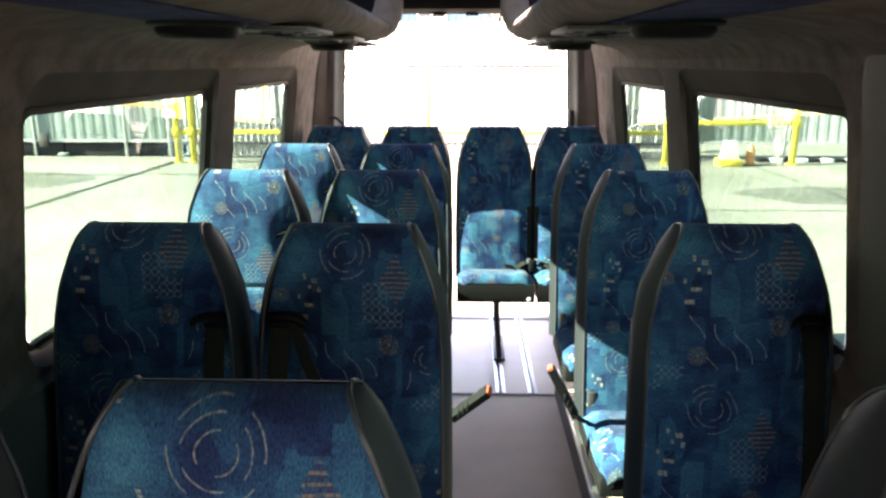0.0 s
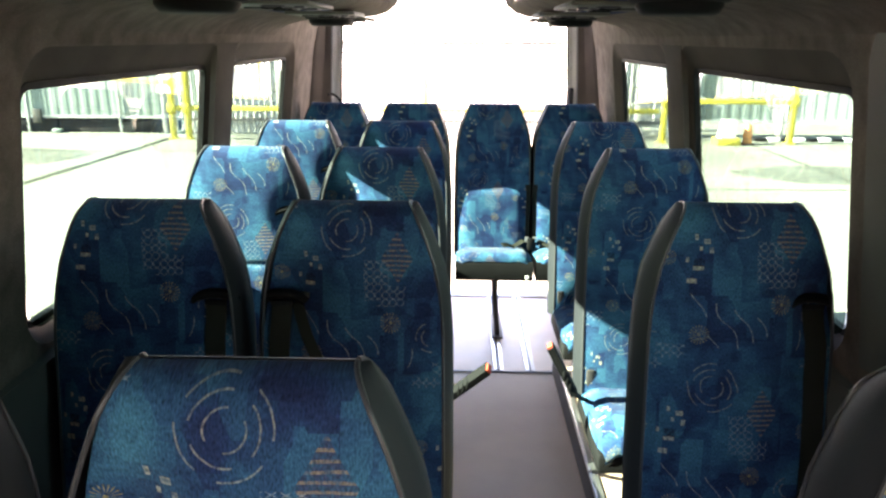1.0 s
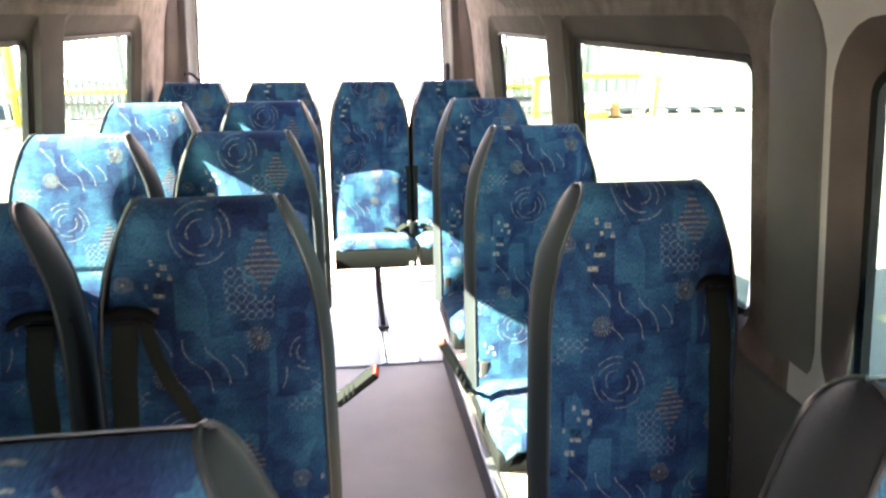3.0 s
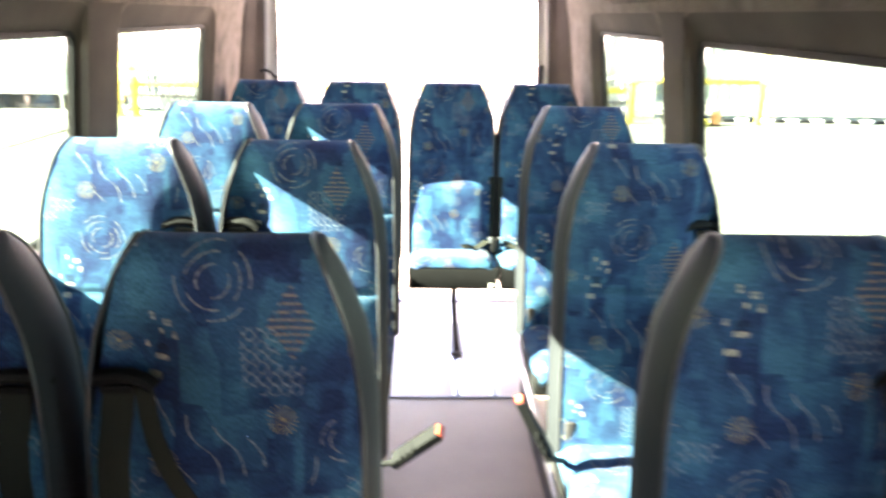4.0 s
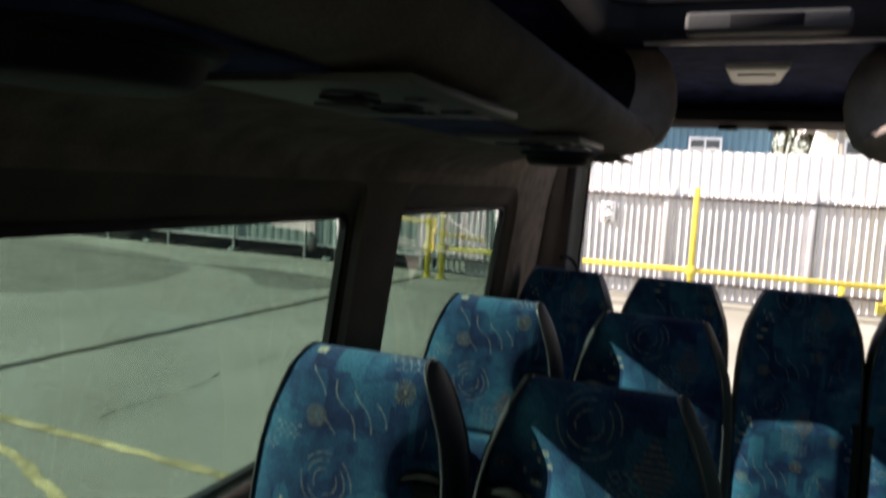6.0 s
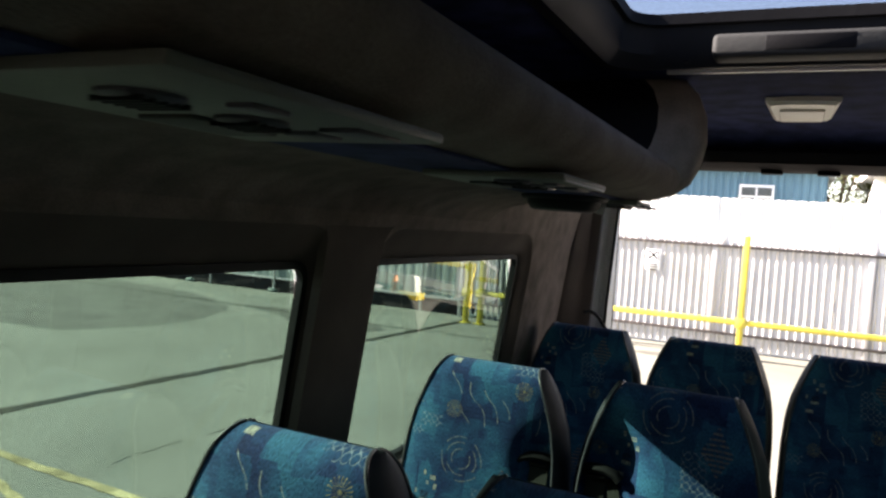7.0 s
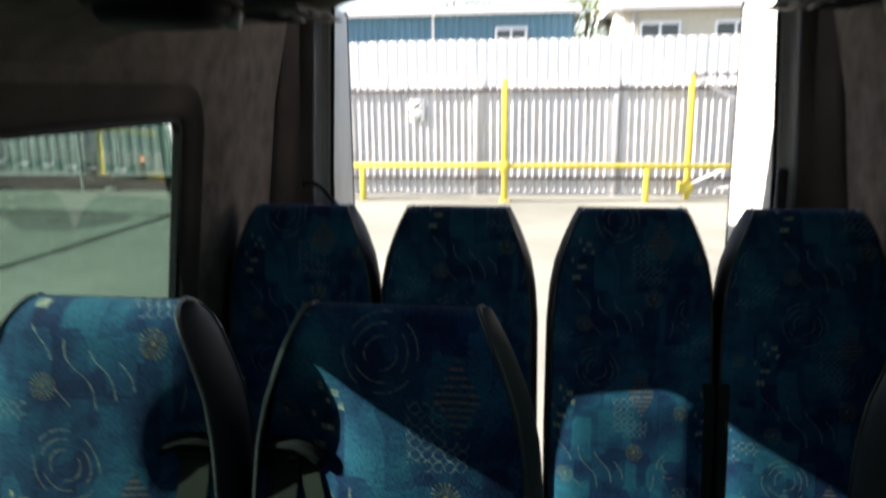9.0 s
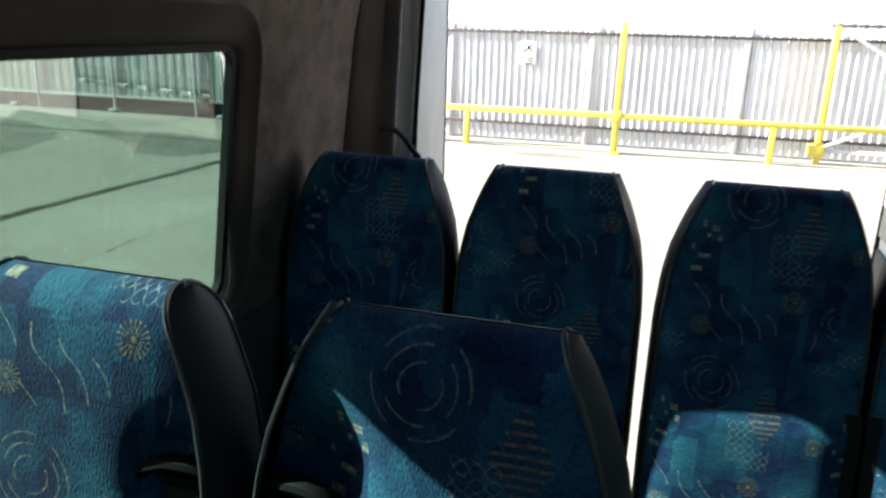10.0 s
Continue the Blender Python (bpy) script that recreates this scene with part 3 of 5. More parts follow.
HX, HY0, HY1 = 0.40, 2.45, 3.42
cl = panel((-0.93, 0.93, 1.9, 3.52), (-HX, HX, HY0, HY1), 0.09, ceil_at, CEIL, CEIL + 0.03, CEIL + 0.05, flare=(0.04, 0.04, 0.04))
ceiling = part("ceiling", cl, NAVY)
tagged(ceiling, "dark navy carpet ceiling with a roof hatch opening", "ceiling", kind="structure")
ob = part("ceiling_front", box(-0.93, 0.93, FRONT, 1.9, CEIL, CEIL + 0.05), NAVY)
tagged(ob, "dark navy carpet ceiling over the front rows", "ceiling", kind="structure")
bm = prism([(3.52, CEIL + 0.05), (3.52, CEIL), (4.30, CEIL), (4.46, 2.006), (4.56, 1.975), (4.60, 1.955), (4.60, CEIL + 0.05)], -0.93, 0.93, "x")
ob = part("ceiling_rear", bm, NAVY)
tagged(ob, "dark navy carpet headliner curving down to the rear header", "ceiling", kind="structure")
bm = prism([(4.575, 1.958), (4.545, 1.94), (4.55, 1.90), (4.60, 1.882), (REAR + 0.03, 1.878), (REAR + 0.03, CEIL + 0.05), (4.60, CEIL + 0.05), (4.60, 1.955)], -0.86, 0.86, "x")
header = part("door_header", bm, PILLAR)
tagged(header, "dark header trim above the open rear doors", "trim", kind="structure")
for x in (-0.13, 0.06):
    part("clip", box(x, x + 0.075, 4.60, 4.64, 1.866, 1.88, 0.003), BLACK, header)

# front end: cab bulkhead with the windscreen
bm = panel((-0.93, 0.93, 0.0, CEIL), (-0.86, 0.86, 0.80, 1.90), 0.08, lambda a, b, d: (a, d, b), FRONT, FRONT - 0.03, FRONT - 0.06)
ob = part("wall_front", bm, PILLAR)
tagged(ob, "front end of the cab with the windscreen opening", "wall", kind="structure")
w = thing("window_front", (0, FRONT - 0.035, 1.35), "clear windscreen at the front of the cab", "window", "", "structure")
part("pane", prism(round_loop(-0.86, 0.86, -0.55, 0.55, 0.08), -0.0025, 0.0025, "y"), CLEAR, w)

# rear door frame
for side in (-1, 1):
    prof = [(0.858, 4.57), (0.838, 4.585), (0.81, 4.615), (0.785, 4.64), (0.758, 4.648), (0.746, 4.662), (0.750, 4.70), (0.87, 4.70), (0.87, 4.57)]
    bm = bmesh.new()
    rows = []
    for z in (0.0, 0.6, 1.0, 1.4, 1.7, 1.85, 1.95):
        lean = max(0.0, z - 1.2) * 0.05
        rows.append([bm.verts.new((side * (x - lean + max(0.0, (x - 0.785) / 0.073) * (lean - wall_lean(z) + 0.008)), y, z)) for x, y in prof])
    for r0, r1 in zip(rows, rows[1:]):
        for j in range(len(prof)):
            k = (j + 1) % len(prof)
            bm.faces.new((r0[j], r0[k], r1[k], r1[j]))
    bm.faces.new(rows[0][::-1])
    bm.faces.new(rows[-1])
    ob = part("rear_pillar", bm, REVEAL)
    tagged(ob, "dark moulded trim on the rear door pillar", "pillar", kind="structure")
    # painted flange with a folded step, and the thin seal on its edge
    flange = [(0.752, 4.668), (0.734, 4.672), (0.726, 4.680), (0.712, 4.682), (0.706, 4.676), (0.697, 4.678), (0.695, 4.690), (0.752, 4.698)]
    bm = bmesh.new()
    rows = [[bm.verts.new((side * (x - max(0.0, z - 1.2) * 0.05), y, z)) for x, y in flange] for z in (0.01, 1.2, 1.9)]
    for r0, r1 in zip(rows, rows[1:]):
        for j in range(len(flange)):
            k = (j + 1) % len(flange)
            bm.faces.new((r0[j], r0[k], r1[k], r1[j]))
    bm.faces.new(rows[0][::-1])
    bm.faces.new(rows[-1])
    part("seal_flange", bm, FLANGE, ob, "pale grey painted flange")
    part("trim_seal", tube([(side * (0.748 - max(0.0, z - 1.2) * 0.05), 4.662, z) for z in (0.01, 0.6, 1.2, 1.6, 1.88)], 0.0065, 8), GREYSEAL, ob, "grey edge seal")
    line = [(side * (0.692 - max(0.0, z - 1.2) * 0.05), 4.684, z) for z in (0.01, 0.5, 1.0, 1.3, 1.6, 1.87)]
    part("door_seal", tube(line, 0.0065, 8), RUBBER, ob, "black rubber door seal")
    if side > 0:
        part("latch", box(0.690, 0.722, 4.655, 4.680, 0.98, 1.32, 0.010, 3), SHELL, ob, "dark latch housing")
ob = part("door_sill", box(-0.74, 0.74, 4.60, 4.71, -0.05, 0.012, 0.004), STEEL)
tagged(ob, "scuffed metal sill plate of the rear doorway", "trim", kind="structure")

# open rear doors, swung outwards
for side, swing in ((-1, 99), (1, 93)):
    d = thing("door_left" if side < 0 else "door_right", (side * 0.775, 4.73, 0.0), "white rear van door with grey lining, standing open", "door", "rear doors", "structure")
    d.rotation_euler = (0, 0, radians(90 - (swing - 90)) if side > 0 else radians(90 + (swing - 90)))
    s = 1 if side > 0 else -1
    # leaf: along its own x, thickness towards the doorway, linings on that inner face
    leaf = box(0.0, 0.74, 0.0, 0.055, 0.0, 1.90, 0.012) if s > 0 else box(0.0, 0.74, -0.055, 0.0, 0.0, 1.90, 0.012)
    part("leaf", leaf, WHITEPAINT, d)
    top = box(0.015, 0.715, 0.056, 0.065, 0.90, 1.86, 0.004) if s > 0 else box(0.015, 0.715, -0.065, -0.056, 0.90, 1.86, 0.004)
    part("upper_lining", top, LIGHTPANEL, d, "grey upper panel")
    inner = box(0.03, 0.70, 0.056, 0.067, 0.12, 0.86, 0.004) if s > 0 else box(0.03, 0.70, -0.067, -0.056, 0.12, 0.86, 0.004)
    part("lining", inner, VENT, d, "grey lining panel")
    hb = bmesh.new()
    for z in (0.30, 1.42):
        box(-0.055, 0.03, -0.02, 0.05, z, z + 0.13, 0.006, bm=hb) if s > 0 else box(-0.055, 0.03, -0.05, 0.02, z, z + 0.13, 0.006, bm=hb)
    part("hinge", hb, DARKSTEEL, d, "dark door hinges")
    part("edge_seal", tube([(0.728, s * 0.060, z) for z in (0.02, 0.6, 1.2, 1.88)], 0.009, 6), RUBBER, d)

strap = [(-0.745 + 0.085 * i / 12, 4.56 + 0.08 * i / 12, 1.245 + 0.035 * math.sin(math.pi * min(1, 0.35 + i / 15)) - 0.05 * (i / 12) ** 3) for i in range(13)]
ob = part("door_strap", tube(strap, 0.008, 8), BLACK)
tagged(ob, "black looped check strap at the rear door pillar", "strap")

# floor rails
for x in (0.252, 0.412):
    rail = thing("floor_rail", (x, 4.07, 0.002), "bright aluminium seat rail with slotted channel set in the floor", "rail", "floor rails")
    prof = [(-0.024, 0), (-0.024, 0.006), (-0.009, 0.008), (-0.009, 0.002), (0.009, 0.002), (0.009, 0.008), (0.024, 0.006), (0.024, 0)]
    part("track", prism(prof, -0.575, 0.575), STEEL, rail)
    bm = bmesh.new()
    for i in range(45):
        disc((0, -0.56 + i * 0.0255, 0.0022), 0.0085, 0.0012, 8, bm=bm)
    part("slot", bm, BLACK, rail, "row of dark round slots")


# ---- seats ----
RECLINE = radians(8.0)
S0, S1 = 0.40, 1.252          # height of the backrest's foot and top
UP = Vector((0, math.sin(RECLINE), math.cos(RECLINE)))
FWD = Vector((0, -math.cos(RECLINE), math.sin(RECLINE)))
LENGTH = (S1 - S0) / math.cos(RECLINE)
FOOT = Vector((0, -math.tan(RECLINE) * (S1 - S0) + 0.012, S0))
HALF_T = 0.056
SPREAD = [0.013]            # the back is wider than the front, less so in the rear row
LUMBAR = [0.0]              # how far the lower pad stands proud, in the rear row


SHOULDER = ((0.0, 0.124), (0.03, 0.139), (0.07, 0.157), (0.14, 0.181), (0.21, 0.194), (0.30, 0.201), (0.60, 0.204), (1.0, 0.200))


def half_width(s):
    """Half the backrest's width at s along it: square shoulders cut off towards the top."""
    d = LENGTH - s
    for (d0, w0), (d1, w1) in zip(SHOULDER, SHOULDER[1:]):
        if d <= d1:
            return w0 + (w1 - w0) * (d - d0) / (d1 - d0)
    return SHOULDER[-1][1]


def flare(s):
    return SPREAD[0] * min(1.0, max(0.0, LENGTH - s) / 0.16) ** 0.7


def half_depth(s):
    d = LENGTH - s
    if d >= 0.055:
        return HALF_T - 0.004 * max(0.0, 0.3 - d)
    return max(0.004, (HALF_T - 0.001) * math.sqrt(max(0.0, 1 - (1 - d / 0.055) ** 2)))


ROWS_S = [LENGTH * i / 30 for i in range(29)] + [LENGTH - q for q in (0.418, 0.406, 0.398, 0.392, 0.386, 0.378, 0.366, 0.055, 0.045, 0.034, 0.024, 0.015, 0.008, 0.003, 0.0)]
ROWS_S = sorted(set(min(round(q, 4), LENGTH) for q in ROWS_S if q <= LENGTH))


def back_point(x, s, f):
    return FOOT + UP * s + FWD * f + Vector((x, 0, 0))


def cloth_depth(x, s, dent=0):
    """How far the cushioned face stands before the backrest's middle plane."""
    d = LENGTH - s
    e = max(-1.0, min(1.0, x / half_width(s)))
    puff = 0.35 if LUMBAR[0] else 1.0
    out = half_depth(s) + puff * 0.013 * (1 - abs(e) ** 4) * min(1, d / 0.10)
    out -= 0.007 * math.exp(-((d - 0.392) / 0.010) ** 2) * (1 - e ** 8)
    out += puff * 0.012 * math.exp(-((d - 0.52) / 0.10) ** 2) * (1 - e * e)
    f = max(0.0, min(1.0, (d - 0.445) / 0.05))
    out += LUMBAR[0] * f * f * (3 - 2 * f) * (1 - e ** 8)
    if dent:
        if dent > 0:
            out -= 0.036 * math.exp(-((x - 0.162) / 0.046) ** 2 - ((d - 0.225) / 0.055) ** 2)
        else:
            out -= 0.058 * math.exp(-((x + 0.135) / 0.075) ** 2 - ((d - 0.190) / 0.090) ** 2)
    return out


def backrest_front(du, dv, dent=0):
    bm = bmesh.new()
    uv = bm.loops.layers.uv.new("cloth")
    rows, where = [], {}
    cols = 26
    for s in ROWS_S:
        w, h = half_width(s), half_depth(s)
        d = LENGTH - s
        row = []
        for j in range(cols + 1):
            e = -1 + 2 * j / cols
            vert = bm.verts.new(back_point(w * e, s, cloth_depth(w * e, s, dent)))
            where[vert] = (w * e + du, d + dv)
            row.append(vert)
        rows.append(row)
    for r0, r1 in zip(rows, rows[1:]):
        for j in range(cols):
            f = bm.faces.new((r0[j], r0[j + 1], r1[j + 1], r1[j]))
            for lp in f.loops:
                lp[uv].uv = where[lp.vert]
    return bm


def backrest_rear():
    bm = bmesh.new()
    rows = [[bm.verts.new(back_point((half_width(s) + flare(s)) * e, s, -half_depth(s) - 0.012 * (1 - e * e) * min(1, (LENGTH - s) / 0.1))) for e in (-1, -0.6, -0.2, 0.2, 0.6, 1)] for s in ROWS_S]
    for r0, r1 in zip(rows, rows[1:]):
        for j in range(5):
            bm.faces.new((r0[j], r1[j], r1[j + 1], r0[j + 1]))
    return bm


def gusset(side):
    bm = bmesh.new()
    rows = []
    for s in ROWS_S:
        w, h = half_width(s), half_depth(s)
        rows.append([bm.verts.new(back_point(side * (w + 0.016 * (1 - e * e) + flare(s) * (1 - e) / 2), s, h * e)) for e in (1, 0.6, 0.2, -0.2, -0.6, -1)])
    for r0, r1 in zip(rows, rows[1:]):
        for j in range(5):
            bm.faces.new((r0[j], r0[j + 1], r1[j + 1], r1[j]))
    return bm


def cushion_mesh(du, dv, short=False):
    """Waterfall-fronted cushion: a rounded slab; the rear row's is shorter, thinner and tilted back."""
    prof = [(-0.13, 0.458), (-0.20, 0.472), (-0.30, 0.490), (-0.39, 0.504), (-0.43, 0.506), (-0.452, 0.499), (-0.464, 0.484), (-0.465, 0.468)] if short else [(-0.13, 0.455), (-0.20, 0.462), (-0.32, 0.472), (-0.42, 0.478), (-0.475, 0.474), (-0.508, 0.458), (-0.522, 0.432), (-0.518, 0.412)]
    bm = bmesh.new()
    uv = bm.loops.layers.uv.new("cloth")
    rows, where = [], {}
    run, last = 0.0, None
    for y, z in prof:
        if last:
            run += math.hypot(y - last[0], z - last[1])
        last = (y, z)
        row = []
        for j in range(13):
            e = -1 + 2 * j / 12
            w = 0.205 - 0.02 * max(0, (-y - (0.40 if short else 0.44)) / 0.08) ** 2
            drop = 0.028 * max(0, (abs(e) - 0.72) / 0.28) ** 2 + 0.006 * e * e
            side_lift = 0.006 * math.exp(-((abs(e) - 0.72) / 0.12) ** 2)
            vert = bm.verts.new((w * e, y, z - drop + side_lift))
            where[vert] = (w * e + du, run + dv)
            row.append(vert)
        rows.append(row)
    for r0, r1 in zip(rows, rows[1:]):
        for j in range(12):
            f = bm.faces.new((r0[j], r0[j + 1], r1[j + 1], r1[j]))
            for lp in f.loops:
                lp[uv].uv = where[lp.vert]
    # side skirts of the same cloth
    for j in (0, 12):
        low = []
        for r in rows:
            q = bm.verts.new((r[j].co.x, r[j].co.y, min(r[j].co.z, r[j].co.z - 0.02 if short else 0.412)))
            where[q] = (where[r[j]][0] + (0.04 if j else -0.04), where[r[j]][1])
            low.append(q)
        for i in range(len(rows) - 1):
            f = bm.faces.new((rows[i][j], rows[i + 1][j], low[i + 1], low[i]))
            for lp in f.loops:
                lp[uv].uv = where[lp.vert]
    return bm


def strip(points, width, thick, across=Vector((1, 0, 0))):
    """A flat band of webbing along points."""
    bm = bmesh.new()
    pts = [Vector(p) for p in points]
    rows = []
    for i, p in enumerate(pts):
        d = (pts[min(i + 1, len(pts) - 1)] - pts[max(i - 1, 0)]).normalized()
        a = (across - d * across.dot(d)).normalized()
        nrm = a.cross(d).normalized()
        rows.append([bm.verts.new(p + a * sx * width / 2 + nrm * sn * thick / 2) for sx, sn in ((-1, -1), (1, -1), (1, 1), (-1, 1))])
    for r0, r1 in zip(rows, rows[1:]):
        for j in range(4):
            bm.faces.new((r0[j], r0[(j + 1) % 4], r1[(j + 1) % 4], r1[j]))
    bm.faces.new(rows[0][::-1])
    bm.faces.new(rows[-1])
    return bm


def passenger_seat(label, group, du, dv, belt_side, buckle_side, foot_z, loose_belt=False, leg_x=0.0, lap_only=False):
    """One reclined coach seat with its own three-point belt; faces the van's front, its top edge over its origin."""
    seat = thing("passenger_seat", (0, 0, 0), label, "seat", group)
    part("backrest", backrest_front(du, dv, 0 if lap_only else belt_side), FABRIC, seat, "blue patterned moquette backrest", smooth=60)
    part("back_shell", backrest_rear(), SHELL, seat, "charcoal vinyl back")
    for sd in (-1, 1):
        g = part("side_panel", gusset(sd), VINYL, seat, "grey vinyl side panel")
        rows = [s for s in ROWS_S if s > 0.02]
        part("piping", tube([back_point(sd * (half_width(s) + 0.001), s, half_depth(s) + 0.001) for s in rows], 0.0034, 6), PIPING, g, "dark piping")
        part("piping", tube([back_point(sd * (half_width(s) + flare(s) + 0.001), s, -half_depth(s) - 0.001) for s in rows], 0.0034, 6), PIPING, g, "dark piping")
    part("cushion", cushion_mesh(du + 0.05, dv + 0.11, lap_only), FABRIC, seat, "blue patterned moquette cushion", smooth=60)
    if lap_only:
        pan = prism([(-0.10, 0.358), (-0.452, 0.358), (-0.464, 0.372), (-0.467, 0.455), (-0.460, 0.466), (-0.43, 0.464), (-0.10, 0.418)], -0.207, 0.207, "x")
        part("seat_pan", pan, BLACK, seat, "black boxed seat front")
        part("reflector", box(0.168, 0.188, -0.470, -0.465, 0.372, 0.392, 0.001), WHITEPAINT, seat, "small white sticker")
    else:
        part("seat_pan", box(-0.207, 0.207, -0.517, -0.10, 0.345, 0.414, 0.014), BLACK, seat, "black seat pan")
    part("bracket", box(-0.19, -0.16, -0.16, -0.02, 0.36, 0.52, 0.006), DARKSTEEL, seat, "dark hinge bracket")
    part("bracket", box(0.16, 0.19, -0.16, -0.02, 0.36, 0.52, 0.006), DARKSTEEL, seat, "dark hinge bracket")
    bm = tube([(leg_x + 0.0, -0.40, 0.35), (leg_x + 0.004, -0.40, 0.20), (leg_x + 0.02, -0.385, foot_z + 0.012)], 0.016, 8)
    part("leg", bm, DARKSTEEL, seat, "dark steel leg")
    part("leg", tube([(leg_x, -0.12, 0.35), (leg_x + 0.02, -0.10, foot_z + 0.012)], 0.016, 8), DARKSTEEL, seat, "dark steel leg")
    part("foot_plate", box(leg_x - 0.012, leg_x + 0.05, -0.43, -0.07, foot_z + 0.008, foot_z + 0.018, 0.002), DARKSTEEL, seat)
    # belt guide and webbing
    sg = LENGTH - 0.215
    b = belt_side
    if lap_only:
        web = [back_point(b * (0.196 - 0.004 * i / 9), LENGTH - 0.45 - 0.036 * i, cloth_depth(b * 0.19, LENGTH - 0.45 - 0.036 * i) + 0.004) for i in range(10)]
        part("belt", strip(web, 0.030, 0.003), WEBBING, seat, "dark belt webbing down the edge of the backrest")
        web = [(b * (0.20 - 0.03 * i), -0.17 - 0.022 * i, 0.50 + 0.012 * math.sin(i * 1.7)) for i in range(6)]
        part("belt", strip(web, 0.032, 0.003, Vector((0, 1, 0.3))), WEBBING, seat, "dark lap belt lying on the cushion")
        part("tongue", box(b * 0.192 - 0.011, b * 0.192 + 0.011, -0.205, -0.196, 0.505, 0.535, 0.003), STEEL, seat, "bright belt tongue")
        part("buckle", box(b * 0.21 - 0.017, b * 0.21 + 0.017, -0.225, -0.20, 0.462, 0.53, 0.006), BLACK, seat, "black buckle")
        return seat
    arc = [back_point(b * x, sg + dz, f) for x, dz, f in ((0.198, -0.014, 0.006), (0.198, -0.004, 0.026), (0.186, 0.004, 0.038), (0.165, 0.008, 0.042), (0.140, 0.008, 0.044), (0.118, 0.002, 0.047), (0.104, -0.010, 0.046))]
    guide = part("belt_guide", tube(arc, 0.0135, 10, flat=0.85), BLACK, seat, "black plastic belt guide")
    part("guide_slot", box(-0.024, 0.024, -0.004, 0.004, -0.006, 0.006, 0.002), BLACK, guide).location = back_point(b * 0.160, sg - 0.012, 0.046)
    web = []
    for i in range(13):
        s, x = sg - 0.008 - 0.49 * i / 12, b * (0.160 + 0.010 * i / 12)
        web.append(back_point(x, s, cloth_depth(x, s, b) + 0.006 + 0.010 * math.exp(-i)))
    part("belt", strip(web, 0.046, 0.003), WEBBING, seat, "dark grey belt webbing")
    if loose_belt:
        web = []
        for i in range(11):
            s, x = sg - 0.012 - 0.34 * i / 10, b * (0.128 - 0.17 * (i / 10) ** 1.1)
            web.append(back_point(x, s, cloth_depth(x, s, b) + 0.009 + 0.004 * math.sin(i * 0.8)))
        part("belt", strip(web, 0.026, 0.003), WEBBING, seat, "slack belt webbing lying across the backrest")
    part("tongue", box(b * 0.17 - 0.022, b * 0.17 + 0.022, -0.19, -0.165, 0.50, 0.56, 0.004), STEEL, seat, "bright belt tongue")
    if not buckle_side:
        return seat
    k = buckle_side
    stalk = part("buckle_stalk", tube([(k * 0.195, -0.20, 0.43), (k * 0.225, -0.25, 0.465), (k * 0.262, -0.297, 0.512)], 0.013, 8, flat=0.6), BLACK, seat, "black buckle stalk")
    p, q = Vector((k * 0.250, -0.29, 0.50)), Vector((k * 0.362, -0.335, 0.612)) if k > 0 else Vector((k * 0.335, -0.29, 0.662))
    part("buckle", strip([p, p.lerp(q, 0.1), p.lerp(q, 0.45), p.lerp(q, 0.5), p.lerp(q, 0.95), q], 0.042, 0.022, Vector((0, 1, 0.2))), BLACK, stalk, "black buckle")
    bm = bmesh.new()
    for f in (0.2, 0.32, 0.44):
        c = p.lerp(q, f)
        box(c.x - 0.006, c.x + 0.006, c.y - 0.024, c.y + 0.024, c.z - 0.014, c.z + 0.014, 0.003, bm=bm)
    part("rib", bm, BLACK, stalk)
    tip = q + (q - p).normalized() * 0.006
    part("release_button", strip([q - (q - p) * 0.05, tip], 0.032, 0.016, Vector((0, 1, 0.2))), RED, stalk, "red release button")
    return seat


SEAT_LABEL = "blue patterned moquette seat with grey vinyl sides"
ROWS_Y = (0.860, 1.712, 2.557, 3.370)
XW, XA, XS = -0.669, -0.212, 0.679
window_seat = passenger_seat(SEAT_LABEL + ", next to the window", "seats in pairs", 0.02, 0.065, 1, 0, 0.0)
window_seat2 = passenger_seat(SEAT_LABEL + ", sunlit by the window", "seats in pairs", -0.02, 0.205, 1, 0, 0.0)
aisle_seat = passenger_seat(SEAT_LABEL + ", next to the aisle", "seats in pairs", 0.0, 0.0, -1, 1, 0.0, True)
single_seat = passenger_seat(SEAT_LABEL + ", single on a plinth", "single seats", 0.005, 0.045, 1, -1, 0.13)
single_seat2 = passenger_seat(SEAT_LABEL + ", single on a plinth", "single seats", -0.02, 0.205, 1, -1, 0.13)
single_seat3 = passenger_seat(SEAT_LABEL + ", single on a plinth", "single seats", 0.005, 0.045, 1, 0, 0.13)
SPREAD[0], LUMBAR[0] = 0.004, 0.040
rear_seat = passenger_seat(SEAT_LABEL + ", by the doors", "rear row seats", 0.03, 0.03, 1, 0, 0.008, leg_x=0.01, lap_only=True)
rear_seat2 = passenger_seat(SEAT_LABEL + ", by the doors", "rear row seats", -0.05, 0.16, -1, 0, 0.008, leg_x=0.01, lap_only=True)
window_seat.location = (XW, ROWS_Y[0] - 0.01, 0)
copy_thing(window_seat, pose(XW + 0.022, ROWS_Y[1] - 0.005, 0))
window_seat2.location = (XW, ROWS_Y[2] - 0.005, 0)
copy_thing(window_seat2, pose(XW, ROWS_Y[3] - 0.005, 0))
aisle_seat.location = (-0.182, ROWS_Y[0], 0)
single_seat.location = (XS, ROWS_Y[0], 0)
copy_thing(single_seat, pose(XS, ROWS_Y[1] + 0.02, 0))
single_seat3.location = (XS, ROWS_Y[3] + 0.02, 0)
single_seat2.location = (XS, ROWS_Y[2] + 0.02, 0)
